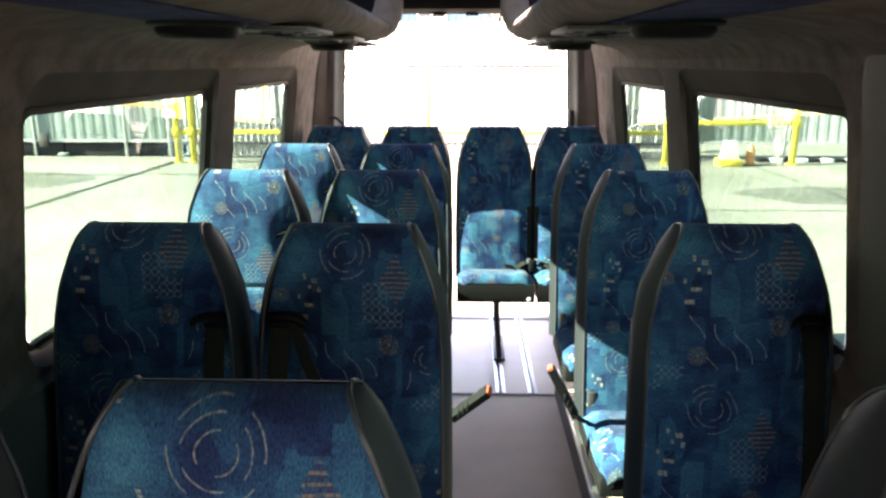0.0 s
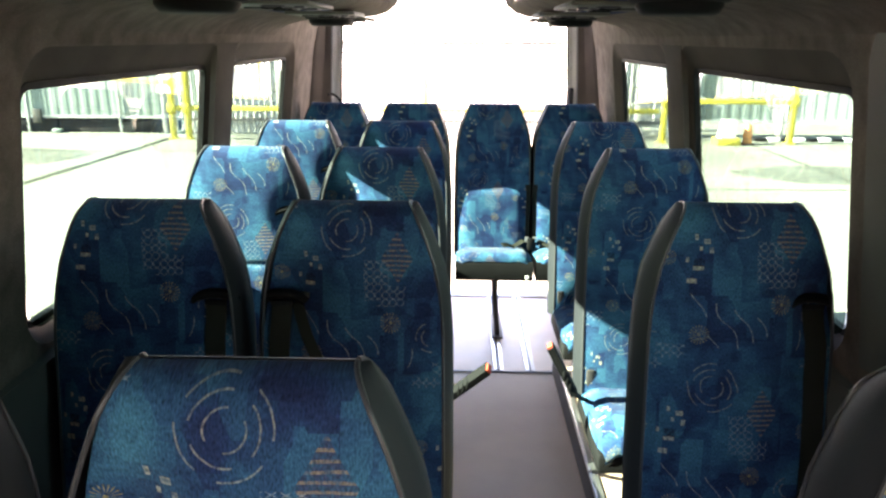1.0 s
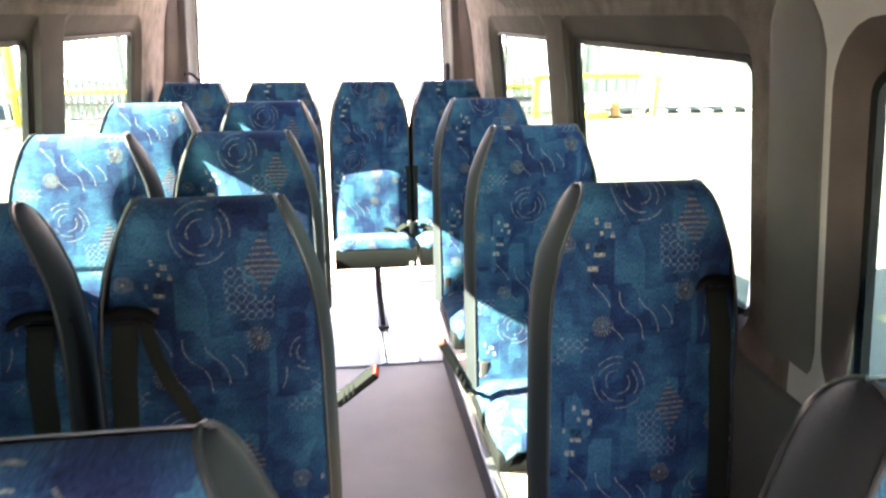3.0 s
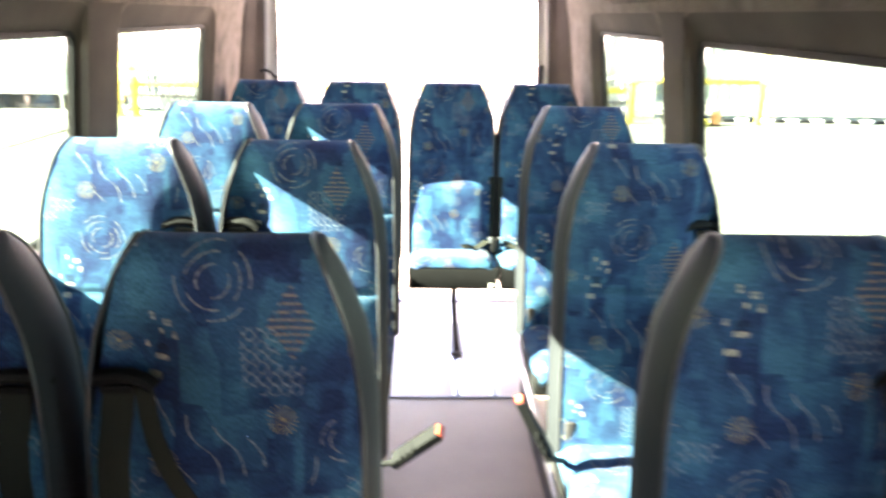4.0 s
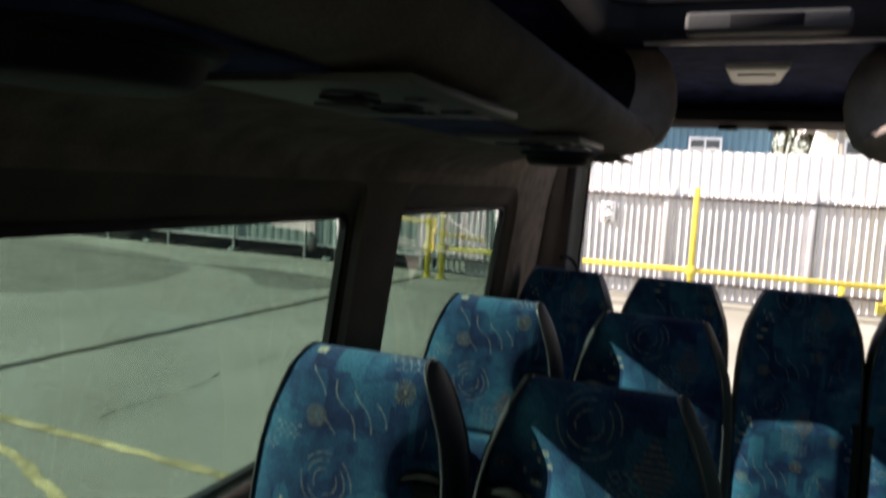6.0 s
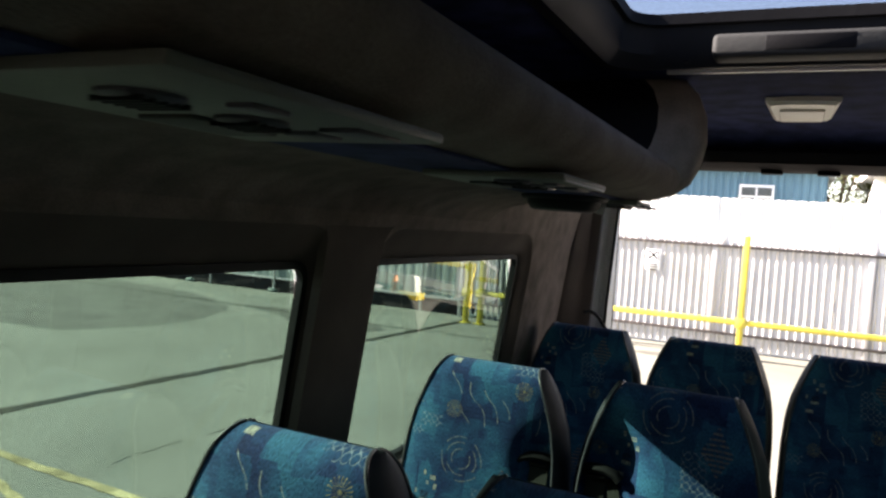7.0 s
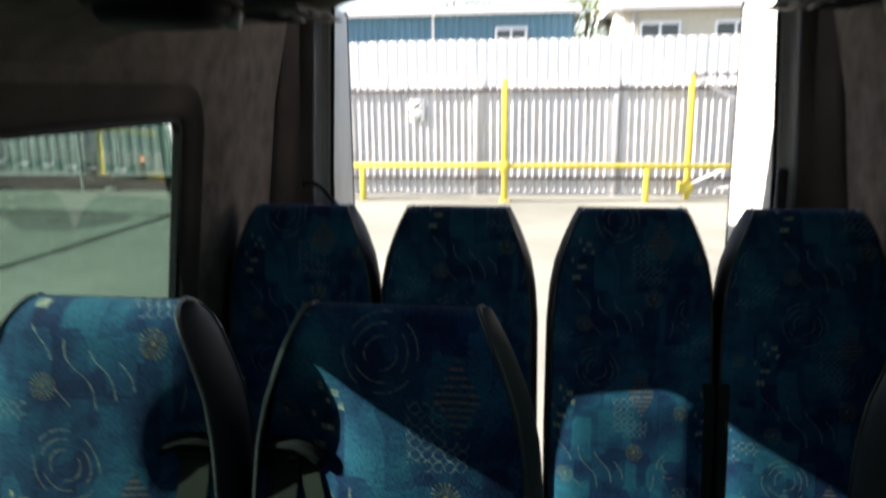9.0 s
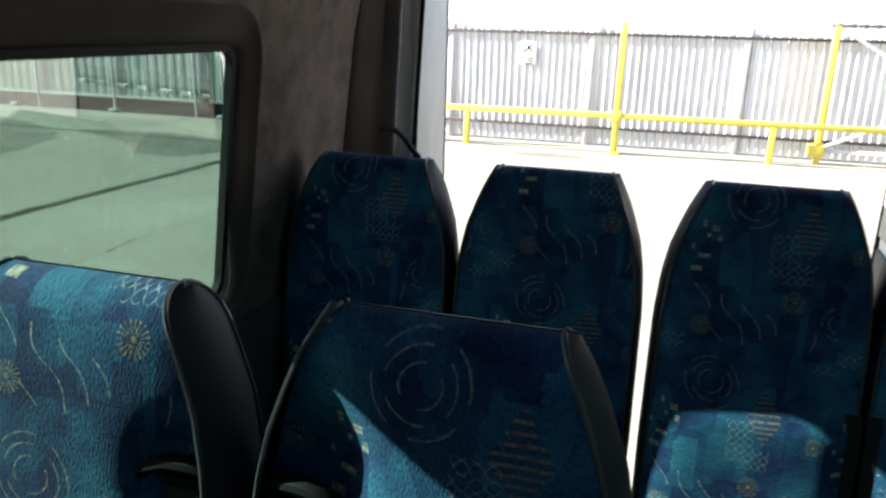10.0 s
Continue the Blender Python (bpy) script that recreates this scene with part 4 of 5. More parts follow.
copy_thing(aisle_seat, pose(-0.182, ROWS_Y[1], 0))
copy_thing(aisle_seat, pose(-0.216, ROWS_Y[2], 0))
SPREAD[0], LUMBAR[0] = 0.013, 0.0
aisle_seat2 = passenger_seat(SEAT_LABEL + ", next to the aisle", "seats in pairs", 0.0, 0.0, -1, 0, 0.0, True)
aisle_seat2.location = (XA, ROWS_Y[3], 0)
rear_seat.location = (-0.660, 4.308, 0)
copy_thing(rear_seat, pose(0.232, 4.310, 0))
rear_seat2.location = (-0.228, 4.308, 0)
copy_thing(rear_seat2, pose(0.662, 4.312, 0))

# ---- luggage racks ----
RACK_END = 3.50
for side in (-1, 1):
    rack = thing("luggage_rack", (side * 0.6, 1.0, 1.69), "grey carpeted overhead luggage rack with a rounded lip", "luggage rack", "luggage racks")
    inv = Matrix.Translation((-side * 0.6, -1.0, -1.69))
    prof = [(0.80, 1.690), (0.45, 1.690), (0.37, 1.692), (0.322, 1.699), (0.288, 1.712), (0.268, 1.733), (0.264, 1.755), (0.276, 1.776),
            (0.305, 1.790), (0.345, 1.795), (0.360, 1.790), (0.372, 1.772), (0.42, 1.730), (0.80, 1.725)]
    bm = prism([(side * x, z) for x, z in prof], FRONT + 0.35, RACK_END)
    bm.transform(inv)
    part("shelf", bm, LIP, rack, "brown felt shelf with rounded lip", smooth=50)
    lining = prism([(side * x, z) for x, z in ((0.79, 1.727), (0.43, 1.733), (0.378, 1.77), (0.384, 1.775), (0.44, 1.742), (0.79, 1.735))], FRONT + 0.36, RACK_END - 0.005)
    lining.transform(inv)
    part("shelf_lining", lining, NAVY, rack, "navy carpet lining")
    bm = box(0.385 if side > 0 else -0.80, 0.80 if side > 0 else -0.385, FRONT + 0.36, RACK_END - 0.01, 1.6855, 1.691, 0.001)
    bm.transform(inv)
    part("underside", bm, NAVY, rack, "navy carpet underside")
    # upholstered end panel, curling towards the aisle
    bm = bmesh.new()
    rows = []
    outline = [(0.80, 1.690), (0.42, 1.690), (0.345, 1.696), (0.29, 1.712), (0.25, 1.742), (0.228, 1.79), (0.218, 1.85), (0.225, 1.92), (0.25, 1.98), (0.285, 2.018), (0.76, 2.018)]
    for y, grow in ((RACK_END - 0.015, 0.80), (RACK_END - 0.005, 0.88), (RACK_END + 0.015, 0.945), (RACK_END + 0.045, 0.985), (RACK_END + 0.08, 1.0), (RACK_END + 0.115, 0.985), (RACK_END + 0.14, 0.93), (RACK_END + 0.15, 0.80)):
        rows.append([bm.verts.new((side * (0.80 - (0.80 - x) * grow), y + 0.10 * (1 - (y - RACK_END) / 0.15) * max(0.0, (z - 1.74) / 0.28), 2.018 - (2.018 - z) * (grow if z < 2 else 1))) for x, z in outline])
    for r0, r1 in zip(rows, rows[1:]):
        for j in range(len(outline) - 1):
            bm.faces.new((r0[j], r0[j + 1], r1[j + 1], r1[j]))
    bm.faces.new(rows[0][::-1]).material_index = 1
    bm.faces.new(rows[-1])
    bm.transform(inv)
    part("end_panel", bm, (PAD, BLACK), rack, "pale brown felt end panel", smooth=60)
    # loudspeakers
    for y in (1.72, 3.31):
        bm = disc((side * 0.50, y, 1.686), 0.088, -0.036, 28, top=0.8)
        bm.transform(inv)
        sp = part("loudspeaker", bm, BLACK, rack, "black round loudspeaker")
        bm = disc((side * 0.50, y, 1.6865), 0.104, -0.012, 28, top=0.9)
        bm.transform(inv)
        part("rim", bm, BLACK, sp)
        if y > 3:
            bm = disc((side * 0.432, y + 0.03, 1.666), 0.015, 0.024, 14, axis=Vector((-side, 0.3, -0.3)))
            bm.transform(inv)
            part("knob", bm, LIGHTPANEL, sp, "pale knob")
    # service panels with vents, buttons and reading lights
    for y0, y1, xa in ((0.55, 0.95, 0.30), (1.88, 2.22, 0.30), (2.62, 2.88, 0.30), (3.38, 3.56, 0.34)):
        bm = box(side * xa if side > 0 else -0.53, 0.53 if side > 0 else -xa, y0, y1, 1.676, 1.6865, 0.004)
        bm.transform(inv)
        sv = part("service_panel", bm, SERVICE, rack, "grey plastic service panel with vents")
        if y0 > 2.5:
            bm = box(side * (xa + 0.002) - 0.002, side * (xa + 0.002) + 0.002, y0 + 0.01, y1 - 0.01, 1.674, 1.678, 0.001)
            bm.transform(inv)
            part("edge_strip", bm, LIGHTPANEL, sv, "pale edge strip")
        ym, l = (y0 + y1) / 2, (y1 - y0)
        for dy in (-0.28, 0.05):
            bm = disc((side * 0.40, ym + dy * l, 1.6765), 0.030, -0.006, 18, top=0.75)
            bm.transform(inv)
            v = part("air_vent", bm, SHELL, sv, "dark round air vent")
            bm = bmesh.new()
            for i in range(-2, 3):
                box(side * 0.40 - 0.024, side * 0.40 + 0.024, ym + dy * l + i * 0.010 - 0.0015, ym + dy * l + i * 0.010 + 0.0015, 1.668, 1.672, bm=bm)
            bm.transform(inv)
            part("vane", bm, BLACK, sv)
        for dx, dy, wx, wy in ((0.345, 0.28, 0.02, 0.05), (0.40, 0.30, 0.018, 0.03), (0.465, 0.12, 0.03, 0.075), (0.345, -0.12, 0.012, 0.03)):
            bm = box(side * dx - wx, side * dx + wx, ym + dy * l - wy / 1.4, ym + dy * l + wy / 1.4, 1.672, 1.677, 0.0015)
            bm.transform(inv)
            part("switch", bm, SHELL if wx < 0.025 else VENT, sv)

# ---- roof hatch and lamp ----
hatch = thing("roof_hatch", (0, 2.95, CEIL), "grey-framed glass roof hatch with a pull handle", "roof hatch")
bm = bmesh.new()
levels = [(0.47, 0.0, 0.09), (0.462, -0.012, 0.09), (0.43, -0.016, 0.085), (0.40, 0.012, 0.08), (0.385, 0.075, 0.075), (0.41, 0.10, 0.08)]
rings = []
for w, z, r in levels:
    g = w - 0.47
    rings.append([bm.verts.new((x, y, z)) for x, y in round_loop(-0.47 - g, 0.47 + g, -0.53 - g, 0.50 + g, r, 6)])
for r0, r1 in zip(rings, rings[1:]):
    for j in range(len(r0)):
        k = (j + 1) % len(r0)
        bm.faces.new((r0[j], r0[k], r1[k], r1[j]))
part("frame", bm, VINYL, hatch, "blue-grey plastic hatch frame")
stations = []
lp = round_loop(-0.385, 0.385, -0.445, 0.415, 0.075, 6)
for i, p in enumerate(lp):
    pa, pb = lp[i - 1], lp[(i + 1) % len(lp)]
    tan = Vector((pb[0] - pa[0], pb[1] - pa[1], 0)).normalized()
    stations.append((Vector((p[0], p[1], 0.085)), Vector((0, 0, 1)), Vector((0, 0, 1)).cross(tan)))
part("gasket", sweep([(-0.012, -0.012), (0.012, -0.012), (0.012, 0.012), (-0.012, 0.012)], stations), RUBBER, hatch, "black gasket")
part("pane", box(-0.40, 0.40, -0.46, 0.43, 0.096, 0.102), HATCH_GLASS, hatch, "tinted hatch glass")
part("trim_strip", box(-0.315, 0.315, 0.535, 0.549, -0.012, 0.0, 0.003), WHITEPAINT, hatch, "white trim strip")
hd = part("handle", box(-0.19, 0.19, 0.330, 0.405, -0.022, 0.030, 0.012, 3), VENT, hatch, "pale grey hatch handle")
part("grip_recess", box(-0.085, 0.085, 0.3285, 0.3445, -0.012, 0.022, 0.004), BLACK, hd)
part("bolt", disc((-0.25, 0.40, -0.010), 0.008, -0.006, 10), BLACK, hatch)
part("bolt", disc((0.25, 0.40, -0.010), 0.008, -0.006, 10), BLACK, hatch)

lamp = thing("ceiling_lamp", (-0.006, 4.05, CEIL), "rectangular cream courtesy lamp, unlit, on the navy headliner", "ceiling lamp")
bm = bmesh.new()
rings = []
for g, z in ((0.0, 0.0), (0.0, -0.012), (-0.012, -0.022), (-0.018, -0.022)):
    pts = [(-0.082 - g, 0.14 + g), (0.082 + g, 0.14 + g), (0.096 + g, -0.17 - g), (0.03, -0.182 - g), (-0.03, -0.182 - g), (-0.096 - g, -0.17 - g)]
    rings.append([bm.verts.new((x, y, z)) for x, y in pts])
for r0, r1 in zip(rings, rings[1:]):
    for j in range(6):
        bm.faces.new((r0[j], r0[(j + 1) % 6], r1[(j + 1) % 6], r1[j]))
bm.faces.new(rings[-1])
part("housing", bm, LENS, lamp, "cream plastic housing")
part("lens", box(-0.060, 0.060, -0.095, 0.095, -0.030, -0.021, 0.006), LENS, lamp, "ribbed pale lens")
part("lens_clip", box(-0.055, 0.055, 0.118, 0.130, -0.026, -0.020, 0.002), SHELL, lamp)

# ---- outside: yard, fence, buildings ----
G = GROUND_Z
bm = bmesh.new()
bmesh.ops.create_grid(bm, x_segments=2, y_segments=2, size=400, matrix=Matrix.Translation((0, 0, G)))
ground = part("ground", bm, GROUND, smooth=0)
tagged(ground, "pale worn concrete yard with joints and stains", "ground", kind="structure")
JOINT = material("dirty_joint", (0.036, 0.037, 0.030), 0.95, spread=0.4, scale=2, fine=30, spec=0.05)
YLINE = material("worn_yellow_line", (0.20, 0.172, 0.095), 0.95, spread=0.45, scale=3, fine=15, spec=0.05, speck=0.5)
DARKPATCH = material("dark_yard_patch", (0.078, 0.080, 0.071), 0.95, spread=0.2, scale=1.5, fine=45, spec=0.06, speck=0.3)


def ragged(points, width, z, rough=0.25, step=0.25):
    """A thin ragged band on the ground along points."""
    bm = bmesh.new()
    rows = []
    for (x0, y0), (x1, y1) in zip(points, points[1:]):
        d = Vector((x1 - x0, y1 - y0))
        nrm = Vector((-d.y, d.x)).normalized()
        k = max(1, int(d.length / step))
        for i in range(k + 1):
            p = Vector((x0, y0)) + d * i / k
            a, b = (width / 2 * (1 + rough * random.uniform(-1, 1)) for _ in range(2))
            rows.append((bm.verts.new((p.x + nrm.x * a, p.y + nrm.y * a, z)), bm.verts.new((p.x - nrm.x * b, p.y - nrm.y * b, z))))
    for r0, r1 in zip(rows, rows[1:]):
        bm.faces.new((r0[0], r0[1], r1[1], r1[0]))
    return bm


for pts, w in (([(-7.0, -10), (-6.95, 6.6), (-6.75, 10.3), (-6.55, 14.6), (-6.5, 16.8)], 0.17), ([(-25, 14.7), (-6.5, 14.5)], 0.10), ([(6.3, -5), (6.3, 16.5)], 0.06), ([(2.0, 11.2), (14, 11.3)], 0.05)):
    part("joint", ragged(pts, w, G + 0.004), JOINT, ground, smooth=0)
part("crack", ragged([(-6.6, 14.4)] + [(-6.2 + i * 0.45, 14.6 + random.uniform(-0.2, 0.3)) for i in range(6)], 0.05, G + 0.005, 0.7), JOINT, ground, smooth=0)
y = 5.9
while y < 11.2:
    run = random.uniform(0.12, 0.5)
    x = -4.93 + 0.18 * noise.noise((y * 1.1, 2.0, 0.0))
    part("crack", ragged([(x, y), (x + random.uniform(-0.06, 0.06), y + run)], random.uniform(0.005, 0.014), G + 0.005, 0.9, 0.06), JOINT, ground, smooth=0)
    y += run + random.uniform(0.05, 0.4)
part("painted_line", ragged([(-12, 5.75), (-3.2, 5.45)], 0.095, G + 0.006, 0.35, 0.12), YLINE, ground, "worn yellow line", smooth=0)
part("painted_line", ragged([(-5.3, 5.17), (-4.62, 4.95), (-3.5, 4.48)], 0.08, G + 0.006, 0.4, 0.12), YLINE, ground, "worn yellow line", smooth=0)
part("painted_line", ragged([(4.0, 4.9), (9.0, 5.1)], 0.12, G + 0.006, 0.4, 0.12), YLINE, ground, "worn yellow line", smooth=0)


def blotch(points, label):
    """A dark patch on the yard with a rounded, ragged outline through points."""
    bm = bmesh.new()
    k = len(points)
    vs = []
    for i in range(k):
        a, b, c, d = (Vector(points[(i + q) % k]) for q in (-1, 0, 1, 2))
        for f in range(10):
            u = f / 10
            p = 0.5 * (2 * b + (c - a) * u + (2 * a - 5 * b + 4 * c - d) * u * u + (3 * b - a - 3 * c + d) * u ** 3)
            vs.append(bm.verts.new((p.x + random.uniform(-0.05, 0.05), p.y + random.uniform(-0.05, 0.05), G + 0.003)))
    bm.faces.new(vs)
    return part("dark_patch", bm, DARKPATCH, ground, label, smooth=0)


# two large darker areas on the left of the yard
blotch([(-26, 8.2), (-16, 9.0), (-11.1, 9.6), (-10.3, 10.5), (-10.0, 11.6), (-10.4, 13.0), (-11.4, 14.4), (-15, 15.6), (-26, 16.0)], "darker area of the concrete yard")
blotch([(-11.0, 14.6), (-9.4, 13.9), (-8.4, 13.0), (-7.5, 12.9), (-7.1, 13.7), (-7.2, 14.2), (-8.2, 14.8), (-10.0, 15.0)], "darker area of the concrete yard")
for cx, cy, rx, ry in ((6.4, 12.6, 1.6, 0.9), (-1.9, 15.7, 0.7, 0.25)):
    bm = bmesh.new()
    vs = [bm.verts.new((cx + rx * math.cos(a) * (1 + 0.2 * noise.noise((math.cos(a) * 2, math.sin(a) * 2, cx))), cy + ry * math.sin(a) * (1 + 0.3 * noise.noise((math.cos(a) * 3, 5, math.sin(a) * 3))), G + 0.003)) for a in [2 * math.pi * i / 40 for i in range(40)]]
    bm.faces.new(vs)
    part("repair_patch", bm, DARKPATCH, ground, "dark repaired patch", smooth=0)

# sheeted fence and palisade
FY = 17.35


def corrugated(x0, x1, z0, z1, pitch=0.2, depth=0.018, y=0.0):
    bm = bmesh.new()
    cols = []
    x = x0
    while x < x1 - 1e-6:
        for f, d in ((0.0, 0.0), (0.32, 0.0), (0.45, -1.0), (0.87, -1.0)):
            cols.append((min(x1, x + f * pitch), y + d * depth))
        x += pitch
    cols.append((x1, y))
    rows = [(bm.verts.new((a, b, z0)), bm.verts.new((a, b, z1)), bm.verts.new((a, b + 0.01, z1)), bm.verts.new((a, b + 0.01, z0))) for a, b in cols]
    for r0, r1 in zip(rows, rows[1:]):
        for j in range(4):
            k = (j + 1) % 4
            bm.faces.new((r0[j], r1[j], r1[k], r0[k]))
    bm.faces.new(rows[0])
    bm.faces.new(rows[-1][::-1])
    return bm


sheet_fence = thing("sheet_fence", (0, FY, G), "tall pale corrugated sheet fence behind the palisade", "fence")
for i in range(22):
    x = -30 + 2.2 * i
    h = 3.06 + random.uniform(-0.015, 0.015)
    if x < -7.5 or x > 4.4:
        right = x > 6.9
        part("sheet_panel", corrugated(x, x + 2.19, 0.34, h, 0.2435, 0.006, y=0.10 + 0.004 * (i % 2)), OFFSHEET if right else OLDSHEET, sheet_fence, "off-white ribbed sheet" if right else "grey-green ribbed sheet", smooth=0)
        part("fence_post", box(x - 0.03, x + 0.03, 0.05, 0.082, 0.0, 2.75, 0.004), GALV, sheet_fence, "galvanised post")
        if i == 9:
            part("post_foot", box(x + 0.14, x + 0.36, 0.0, 0.049, 0.22, 0.55, 0.01), DARKSTEEL, sheet_fence, "dark metal box")
        continue
    part("sheet_panel", corrugated(x, x + 2.19, 2.16, h, 0.2, 0.008, y=0.034 + 0.004 * (i % 2)), SHEET, sheet_fence, "white upper sheet", smooth=0)
    part("sheet_panel", corrugated(x, x + 2.19, 0.02, 2.18, 0.438, 0.004, y=0.012 + 0.004 * (i % 2)), LOWSHEET, sheet_fence, "dull grey lower sheet", smooth=0)
for z in (0.34, 2.8):
    part("sheet_rail", box(-30, 18.4, 0.060, 0.095, z, z + 0.06), GALV, sheet_fence)

palisade = thing("palisade_fence", (0, FY, G), "galvanised steel palisade fence with pointed pales", "fence")
post_xs = [-6.9 + 2.75 * i for i in range(5)]
pale_h = 2.30
prof = [(-0.033, 0.0), (-0.012, 0.016), (0.012, 0.016), (0.033, 0.0), (0.033, -0.003), (0.012, 0.012), (-0.012, 0.012), (-0.033, -0.003)]


def pale_mesh():
    bm = bmesh.new()
    rings = []
    for z, w in ((0.06, 1.0), (pale_h - 0.14, 1.0), (pale_h - 0.12, 0.55), (pale_h, 0.12)):
        rings.append([bm.verts.new((x * w, -y, z)) for x, y in prof])
    for r0, r1 in zip(rings, rings[1:]):
        for j in range(8):
            bm.faces.new((r0[j], r0[(j + 1) % 8], r1[(j + 1) % 8], r1[j]))
    bm.faces.new(rings[-1])
    me = bpy.data.meshes.new("pale")
    bmesh.ops.recalc_face_normals(bm, faces=bm.faces[:])
    bm.to_mesh(me)
    bm.free()
    me.materials.append(GALV)
    return me


pale = pale_mesh()
x = -6.78
while x < 4.5:
    if not any(abs(x - p) < 0.06 for p in post_xs):
        o = new("pale", pale)
        o.parent = palisade
        o.location = (x + random.uniform(-0.006, 0.006), -0.02, random.uniform(-0.012, 0.012))
        o.rotation_euler = (0, random.uniform(-0.006, 0.006), random.uniform(-0.012, 0.012))
    x += 0.142
for p in post_xs:
    part("fence_post", box(p - 0.05, p + 0.05, -0.055, -0.004, 0.0, 2.36, 0.004), GALV, palisade)
# rails set in front and coloured dark, for the shadow line across the pales
for z in (0.32, 2.06):
    part("fence_rail", box(-6.9, 4.55, -0.075, -0.040, z, z + 0.055, 0.003), DARKSTEEL, palisade, "horizontal rail darkened for the shadow gap across the pales")

# added dark boards that make the gap under the sheets read as shade
beam = thing("kerb_beam", (-24, FY + 0.20, G), "dark backing added behind the gap under the sheet fence", "beam")
for i in range(6):
    part("timber", box(i * 2.9, i * 2.9 + 2.86, -0.09, 0.09, 0, 0.37 + 0.01 * (i % 2), 0.012), PILLAR, beam)
for i in range(7):
    part("concrete_foot", box(i * 2.9 - 0.12, i * 2.9 + 0.10, -0.24, -0.10, 0, 0.09, 0.02), OLDSHEET, beam)

# yellow barriers
BY = 16.42


def barrier(name, label, tall, short, rail_z, x0, x1, tops, caps=True):
    bar = thing(name, (x0, BY, G), label, "barrier", "yellow barriers")
    for px, top in zip(tall, tops):
        part("post", box(px - x0 - 0.055, px - x0 + 0.055, -0.055, 0.055, 0.0, top, 0.006), YELLOW, bar)
        if caps:
            part("base_plate", box(px - x0 - 0.10, px - x0 + 0.10, -0.09, 0.09, 0.0, 0.03, 0.004), YELLOW, bar)
            part("joint_plate", box(px - x0 - 0.09, px - x0 + 0.09, -0.075, -0.056, rail_z - 0.09, rail_z + 0.09, 0.004), YELLOW, bar)
    for px in short:
        part("post", box(px - x0 - 0.05, px - x0 + 0.05, -0.045, 0.045, 0.0, rail_z - 0.051, 0.006), YELLOW, bar)
    part("rail", box(0.0, x1 - x0, -0.04, 0.04, rail_z - 0.05, rail_z + 0.05, 0.01), YELLOW, bar)
    return bar


barrier("yellow_barrier", "bright yellow steel barrier rail on posts along the fence", (-0.775,), (-3.55, 1.86), 0.68, -5.95, 4.30, (2.30,))
barrier("yellow_barrier", "bright yellow pair of tall posts at a barrier's end", (-6.36, -6.02), (), 0.68, -6.36, -5.97, (2.60, 2.55))
barrier("yellow_barrier", "bright yellow high barrier rail beside the cone", (4.42, 7.18), (), 0.90, 4.42, 7.18, (1.0, 2.05))

gate = thing("gate", (2.68, 16.9, G), "yellow gate post with galvanised gate frame and diagonal braces", "gate")
part("post", box(-0.05, 0.05, -0.05, 0.05, 0, 2.32, 0.008), YELLOW, gate)
part("block", box(-0.16, 0.10, -0.1, 0.1, 0.13, 0.33, 0.01), YELLOW, gate)
part("top_rail", box(-0.1, 3.2, -0.03, 0.03, 2.30, 2.36, 0.005), DARKSTEEL, gate)
part("bottom_rail", box(0.1, 3.2, -0.03, 0.03, 0.20, 0.27, 0.005), GALV, gate)
part("brace", tube([(0.07, -0.02, 2.28), (1.5, -0.02, 1.45), (3.1, -0.02, 0.75)], 0.035, 6), GALV, gate)
part("brace", tube([(0.07, -0.03, 0.30), (1.5, -0.03, 0.95), (3.1, -0.03, 1.65)], 0.035, 6), GALV, gate)

sign = thing("fence_sign", (-2.60, FY - 0.05, G + 1.70), "small white notice with dark symbol on the palisade", "sign")
part("plate", box(-0.15, 0.15, -0.008, 0.0, -0.21, 0.21, 0.003), WHITEPAINT, sign)
bm = bmesh.new()
for a in (45, -45):
    q = box(-0.11, 0.11, -0.012, -0.009, -0.015, 0.015)
    q.transform(Matrix.Translation((0, 0, 0.10)) @ Matrix.Rotation(radians(a), 4, "Y"))
    join(bm, q)
for dx in (-0.11, 0.095):
    box(dx, dx + 0.015, -0.012, -0.009, 0.0, 0.2, bm=bm)
for z in (-0.10, -0.15, -0.20):
    box(-0.09, 0.09, -0.012, -0.009, z - 0.012, z + 0.012, bm=bm)
part("print", bm, BLACK, sign, "dark symbol and bars of print")
sign2 = thing("fence_sign", (-7.25, FY + 0.088, G + 2.2), "small white notice on the fence by the yellow posts", "sign")
part("plate", box(-0.16, 0.16, -0.008, 0.0, -0.2, 0.2, 0.003), WHITEPAINT, sign2)
part("print", box(-0.10, 0.10, -0.012, -0.009, -0.06, 0.1), material("green_print", (0.05, 0.25, 0.12), 0.6), sign2)

blk = thing("concrete_block", (5.75, 16.25, G), "pale concrete block on a yellow base beside the barrier", "block")
part("base", box(-0.245, 0.245, -0.2, 0.2, 0, 0.155, 0.015), YELLOW, blk)
part("body", prism([(-0.165, 0.155), (-0.115, 0.44), (-0.08, 0.52), (0.08, 0.52), (0.115, 0.44), (0.165, 0.155)], -0.13, 0.13), CONCRETE_BLOCK, blk)
cone = thing("traffic_cone", (6.22, 16.3, G), "faded orange traffic cone on the yard", "cone")
part("body", disc((0, 0, 0.03), 0.095, 0.42, 20, top=0.25), ORANGE, cone)
part("base", box(-0.125, 0.125, -0.125, 0.125, 0, 0.032, 0.008), BLACK, cone)
kerb = thing("kerb", (6.6, 16.9, G), "black and white painted kerb at the fence foot", "kerb")
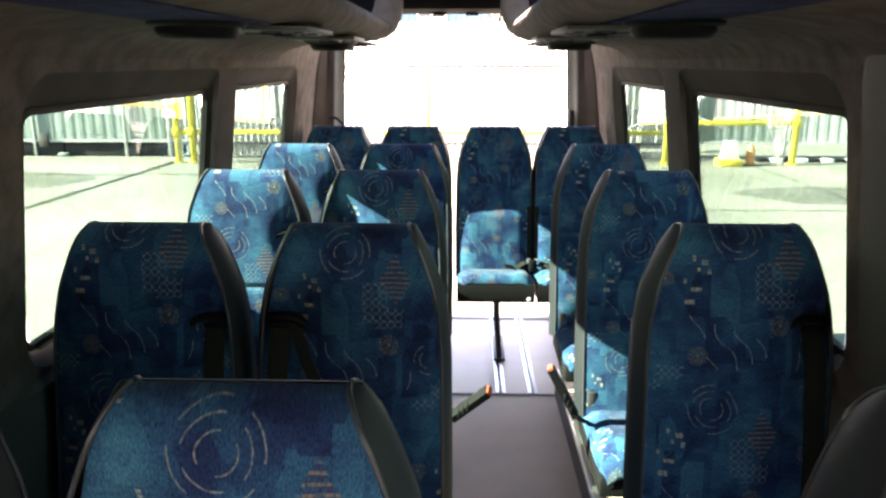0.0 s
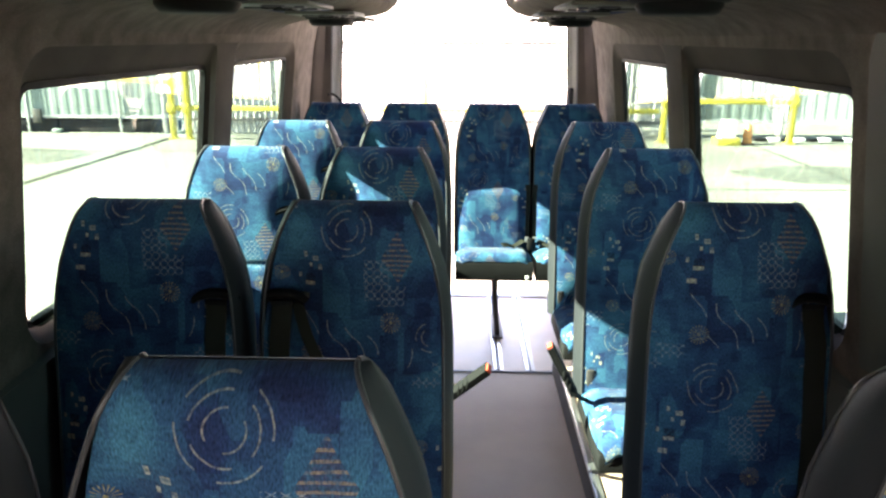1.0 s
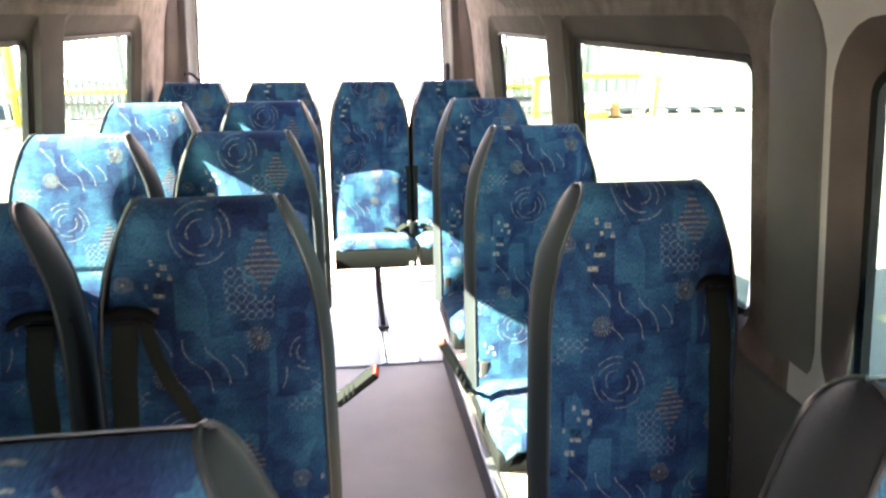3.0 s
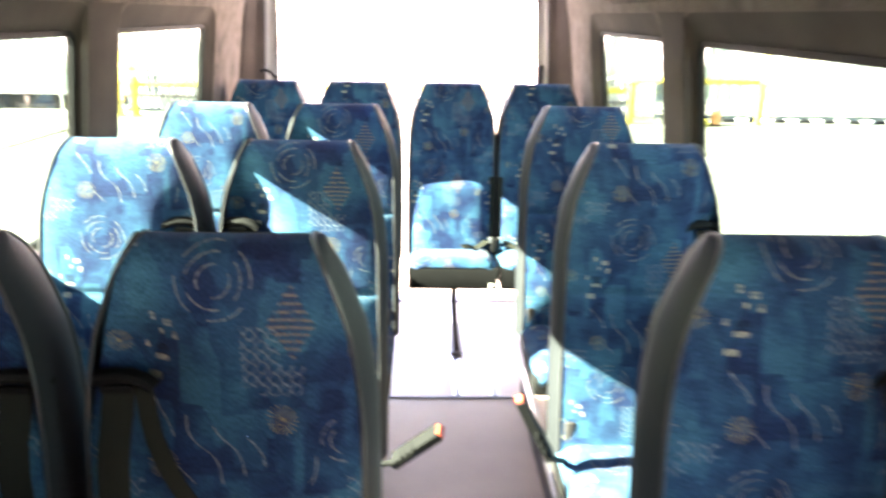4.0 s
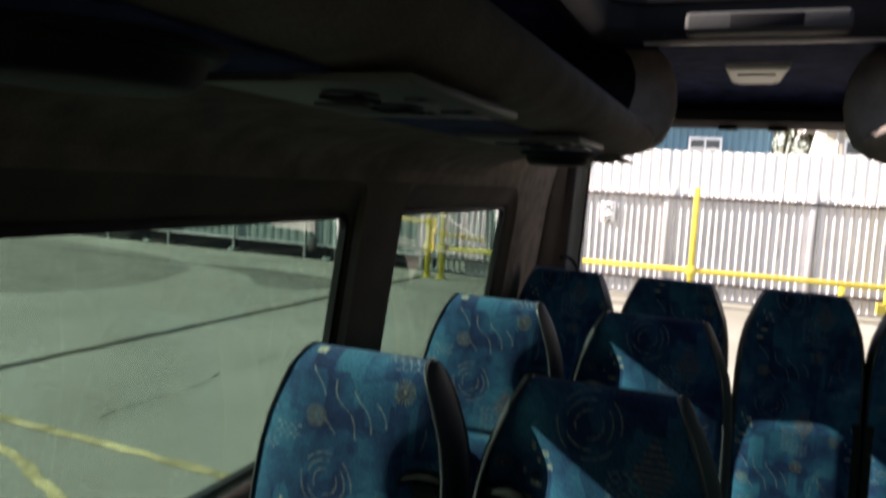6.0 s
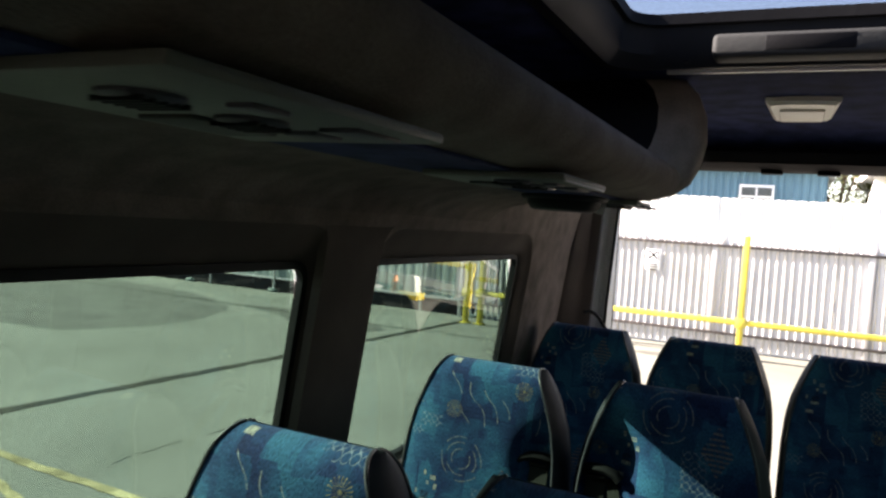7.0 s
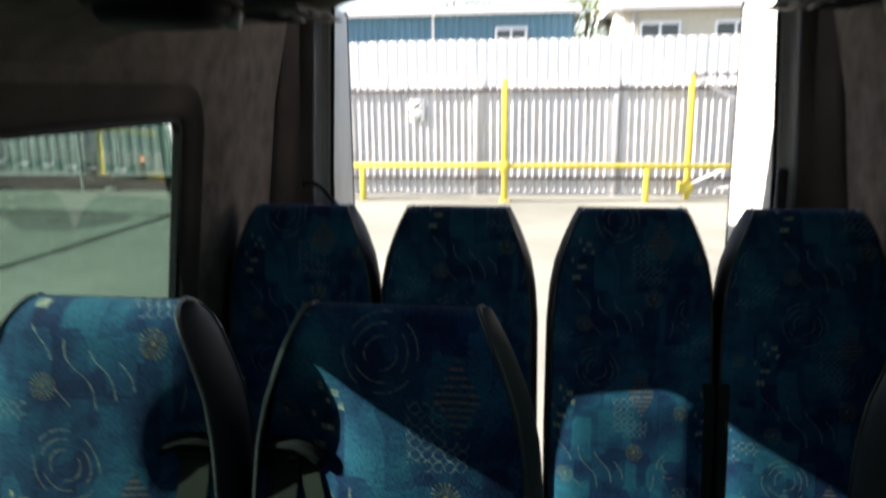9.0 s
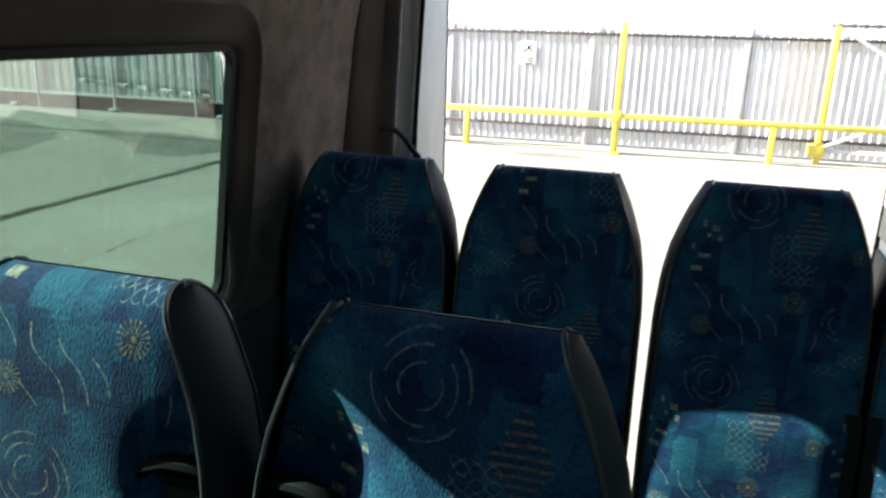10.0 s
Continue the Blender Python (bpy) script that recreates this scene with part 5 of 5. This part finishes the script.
for i in range(22):
    part("kerb_stone", box(i * 0.28, i * 0.28 + 0.274, -0.08, 0.08, 0, 0.075, 0.010), WHITEPAINT if i % 2 else BLACK, kerb)

# buildings past the fence
bld = thing("blue_building", (-8.45, 30.0, G), "low blue corrugated building with a white-framed window", "building")
part("wall", corrugated(-6.0, 9.35, 0.0, 4.75, 0.25, 0.04), BLUEWALL, bld, smooth=0)
part("wall", box(-6.0, 9.35, 0.06, 6.0, 0.0, 4.7), BLUEWALL, bld)
part("roof", prism([(-0.35, 4.70), (-0.35, 4.85), (3.0, 5.25), (6.3, 4.85), (6.3, 4.70)], -6.2, 9.6, "x"), ROOFING, bld, "grey sheet roof")
part("downpipe", tube([(4.3, -0.09, 0.1), (4.3, -0.09, 4.7)], 0.05, 8), WHITEPAINT, bld)
for wx in (6.55, -2.0):
    wf = part("window", box(wx, wx + 1.15, -0.12, -0.03, 3.35, 4.25, 0.01), WHITEPAINT, bld, "white window frame")
    for a, b in ((0.08, 0.54), (0.61, 1.07)):
        part("pane", box(wx + a, wx + b, -0.126, -0.115, 3.45, 3.78), DARKGLASS, wf)
        part("pane", box(wx + a, wx + b, -0.126, -0.115, 3.86, 4.15), DARKGLASS, wf)

house = thing("house", (1.9, 29.0, G), "cream rendered house with white windows and a grey roof", "house")
part("wall", box(0.6, 9.0, 0.0, 7.0, 0.0, 4.75), CREAM, house)
part("roof", prism([(-0.5, 4.62), (-0.5, 4.85), (3.5, 6.4), (7.5, 4.85), (7.5, 4.62)], 0.1, 9.4, "x"), ROOFING, house)
part("gable", prism([(0.05, 3.0), (0.6, 3.0), (0.6, 5.2), (0.45, 5.2)], 0.2, 0.5), WHITEPAINT, house, "white sloping gable board")
for wx in (1.15, 3.6, 6.2):
    wf = part("window", box(wx, wx + 1.35, -0.07, -0.004, 3.1, 4.25, 0.01), WHITEPAINT, house, "white window frame")
    for a, b in ((0.08, 0.63), (0.72, 1.27)):
        part("pane", box(wx + a, wx + b, -0.078, -0.066, 3.2, 3.65), DARKGLASS, wf)
        part("pane", box(wx + a, wx + b, -0.078, -0.066, 3.75, 4.15), DARKGLASS, wf)
part("drainpipe", tube([(0.95, -0.08, 0.1), (0.95, -0.08, 5.2)], 0.06, 8), ROOFING, house)


def bush(x, y, h, w, label):
    t = thing("tree", (x, y, G), label, "tree")
    tr = tube([(0, 0, 0), (0.08, 0.05, h * 0.3), (-0.05, 0, h * 0.6), (0.1, 0.05, h * 0.85)], 0.12, 8)
    for i in range(5):
        a = i * 1.3
        tube([(0, 0, h * (0.25 + 0.08 * i)), (w * 0.3 * math.cos(a), w * 0.3 * math.sin(a), h * (0.5 + 0.08 * i))], 0.05, 6, bm=tr)
    part("trunk", tr, BARK, t)
    bm = bmesh.new()
    rnd = random.Random(int(x * 10))
    for i in range(2600):
        a, b = rnd.uniform(0, 2 * math.pi), rnd.uniform(-1, 1)
        r = rnd.uniform(0.45, 1.0) ** 0.5
        c = math.sqrt(1 - b * b)
        lump = 1 + 0.35 * noise.noise((math.cos(a) * c * 2, math.sin(a) * c * 2, b * 2 + x))
        p = Vector((w / 2 * r * lump * c * math.cos(a), w / 2 * r * lump * c * math.sin(a), h * 0.60 + h * 0.42 * r * lump * b))
        q = Euler((rnd.uniform(0, 6), rnd.uniform(0, 6), rnd.uniform(0, 6))).to_matrix()
        s = rnd.uniform(0.05, 0.11)
        vs = [bm.verts.new(p + q @ Vector(v) * s) for v in ((-1, 0, 0), (0, -0.5, 0.1), (1, 0, 0), (0, 0.5, 0.1))]
        bm.faces.new(vs)
    part("crown", bm, LEAF, t, smooth=0)
    return t


bush(1.45, 33.0, 5.9, 2.6, "rounded yellow-green tree between the buildings")
bush(-3.6, 40.0, 6.6, 5.5, "yellow-green tree behind the blue building")
hill = part("hill", prism([(-60, 0), (-40, 6), (-15, 8.5), (0, 10.5), (14, 11.5), (30, 10), (60, 6), (80, 0)], 150, 152), material("hazy_hillside", (0.30, 0.31, 0.27), 0.95, spread=0.2, scale=0.1, fine=0.6), smooth=0)
tagged(hill, "hazy hillside beyond the roofs", "backdrop", kind="structure")
hill.location = (8, 0, -2)
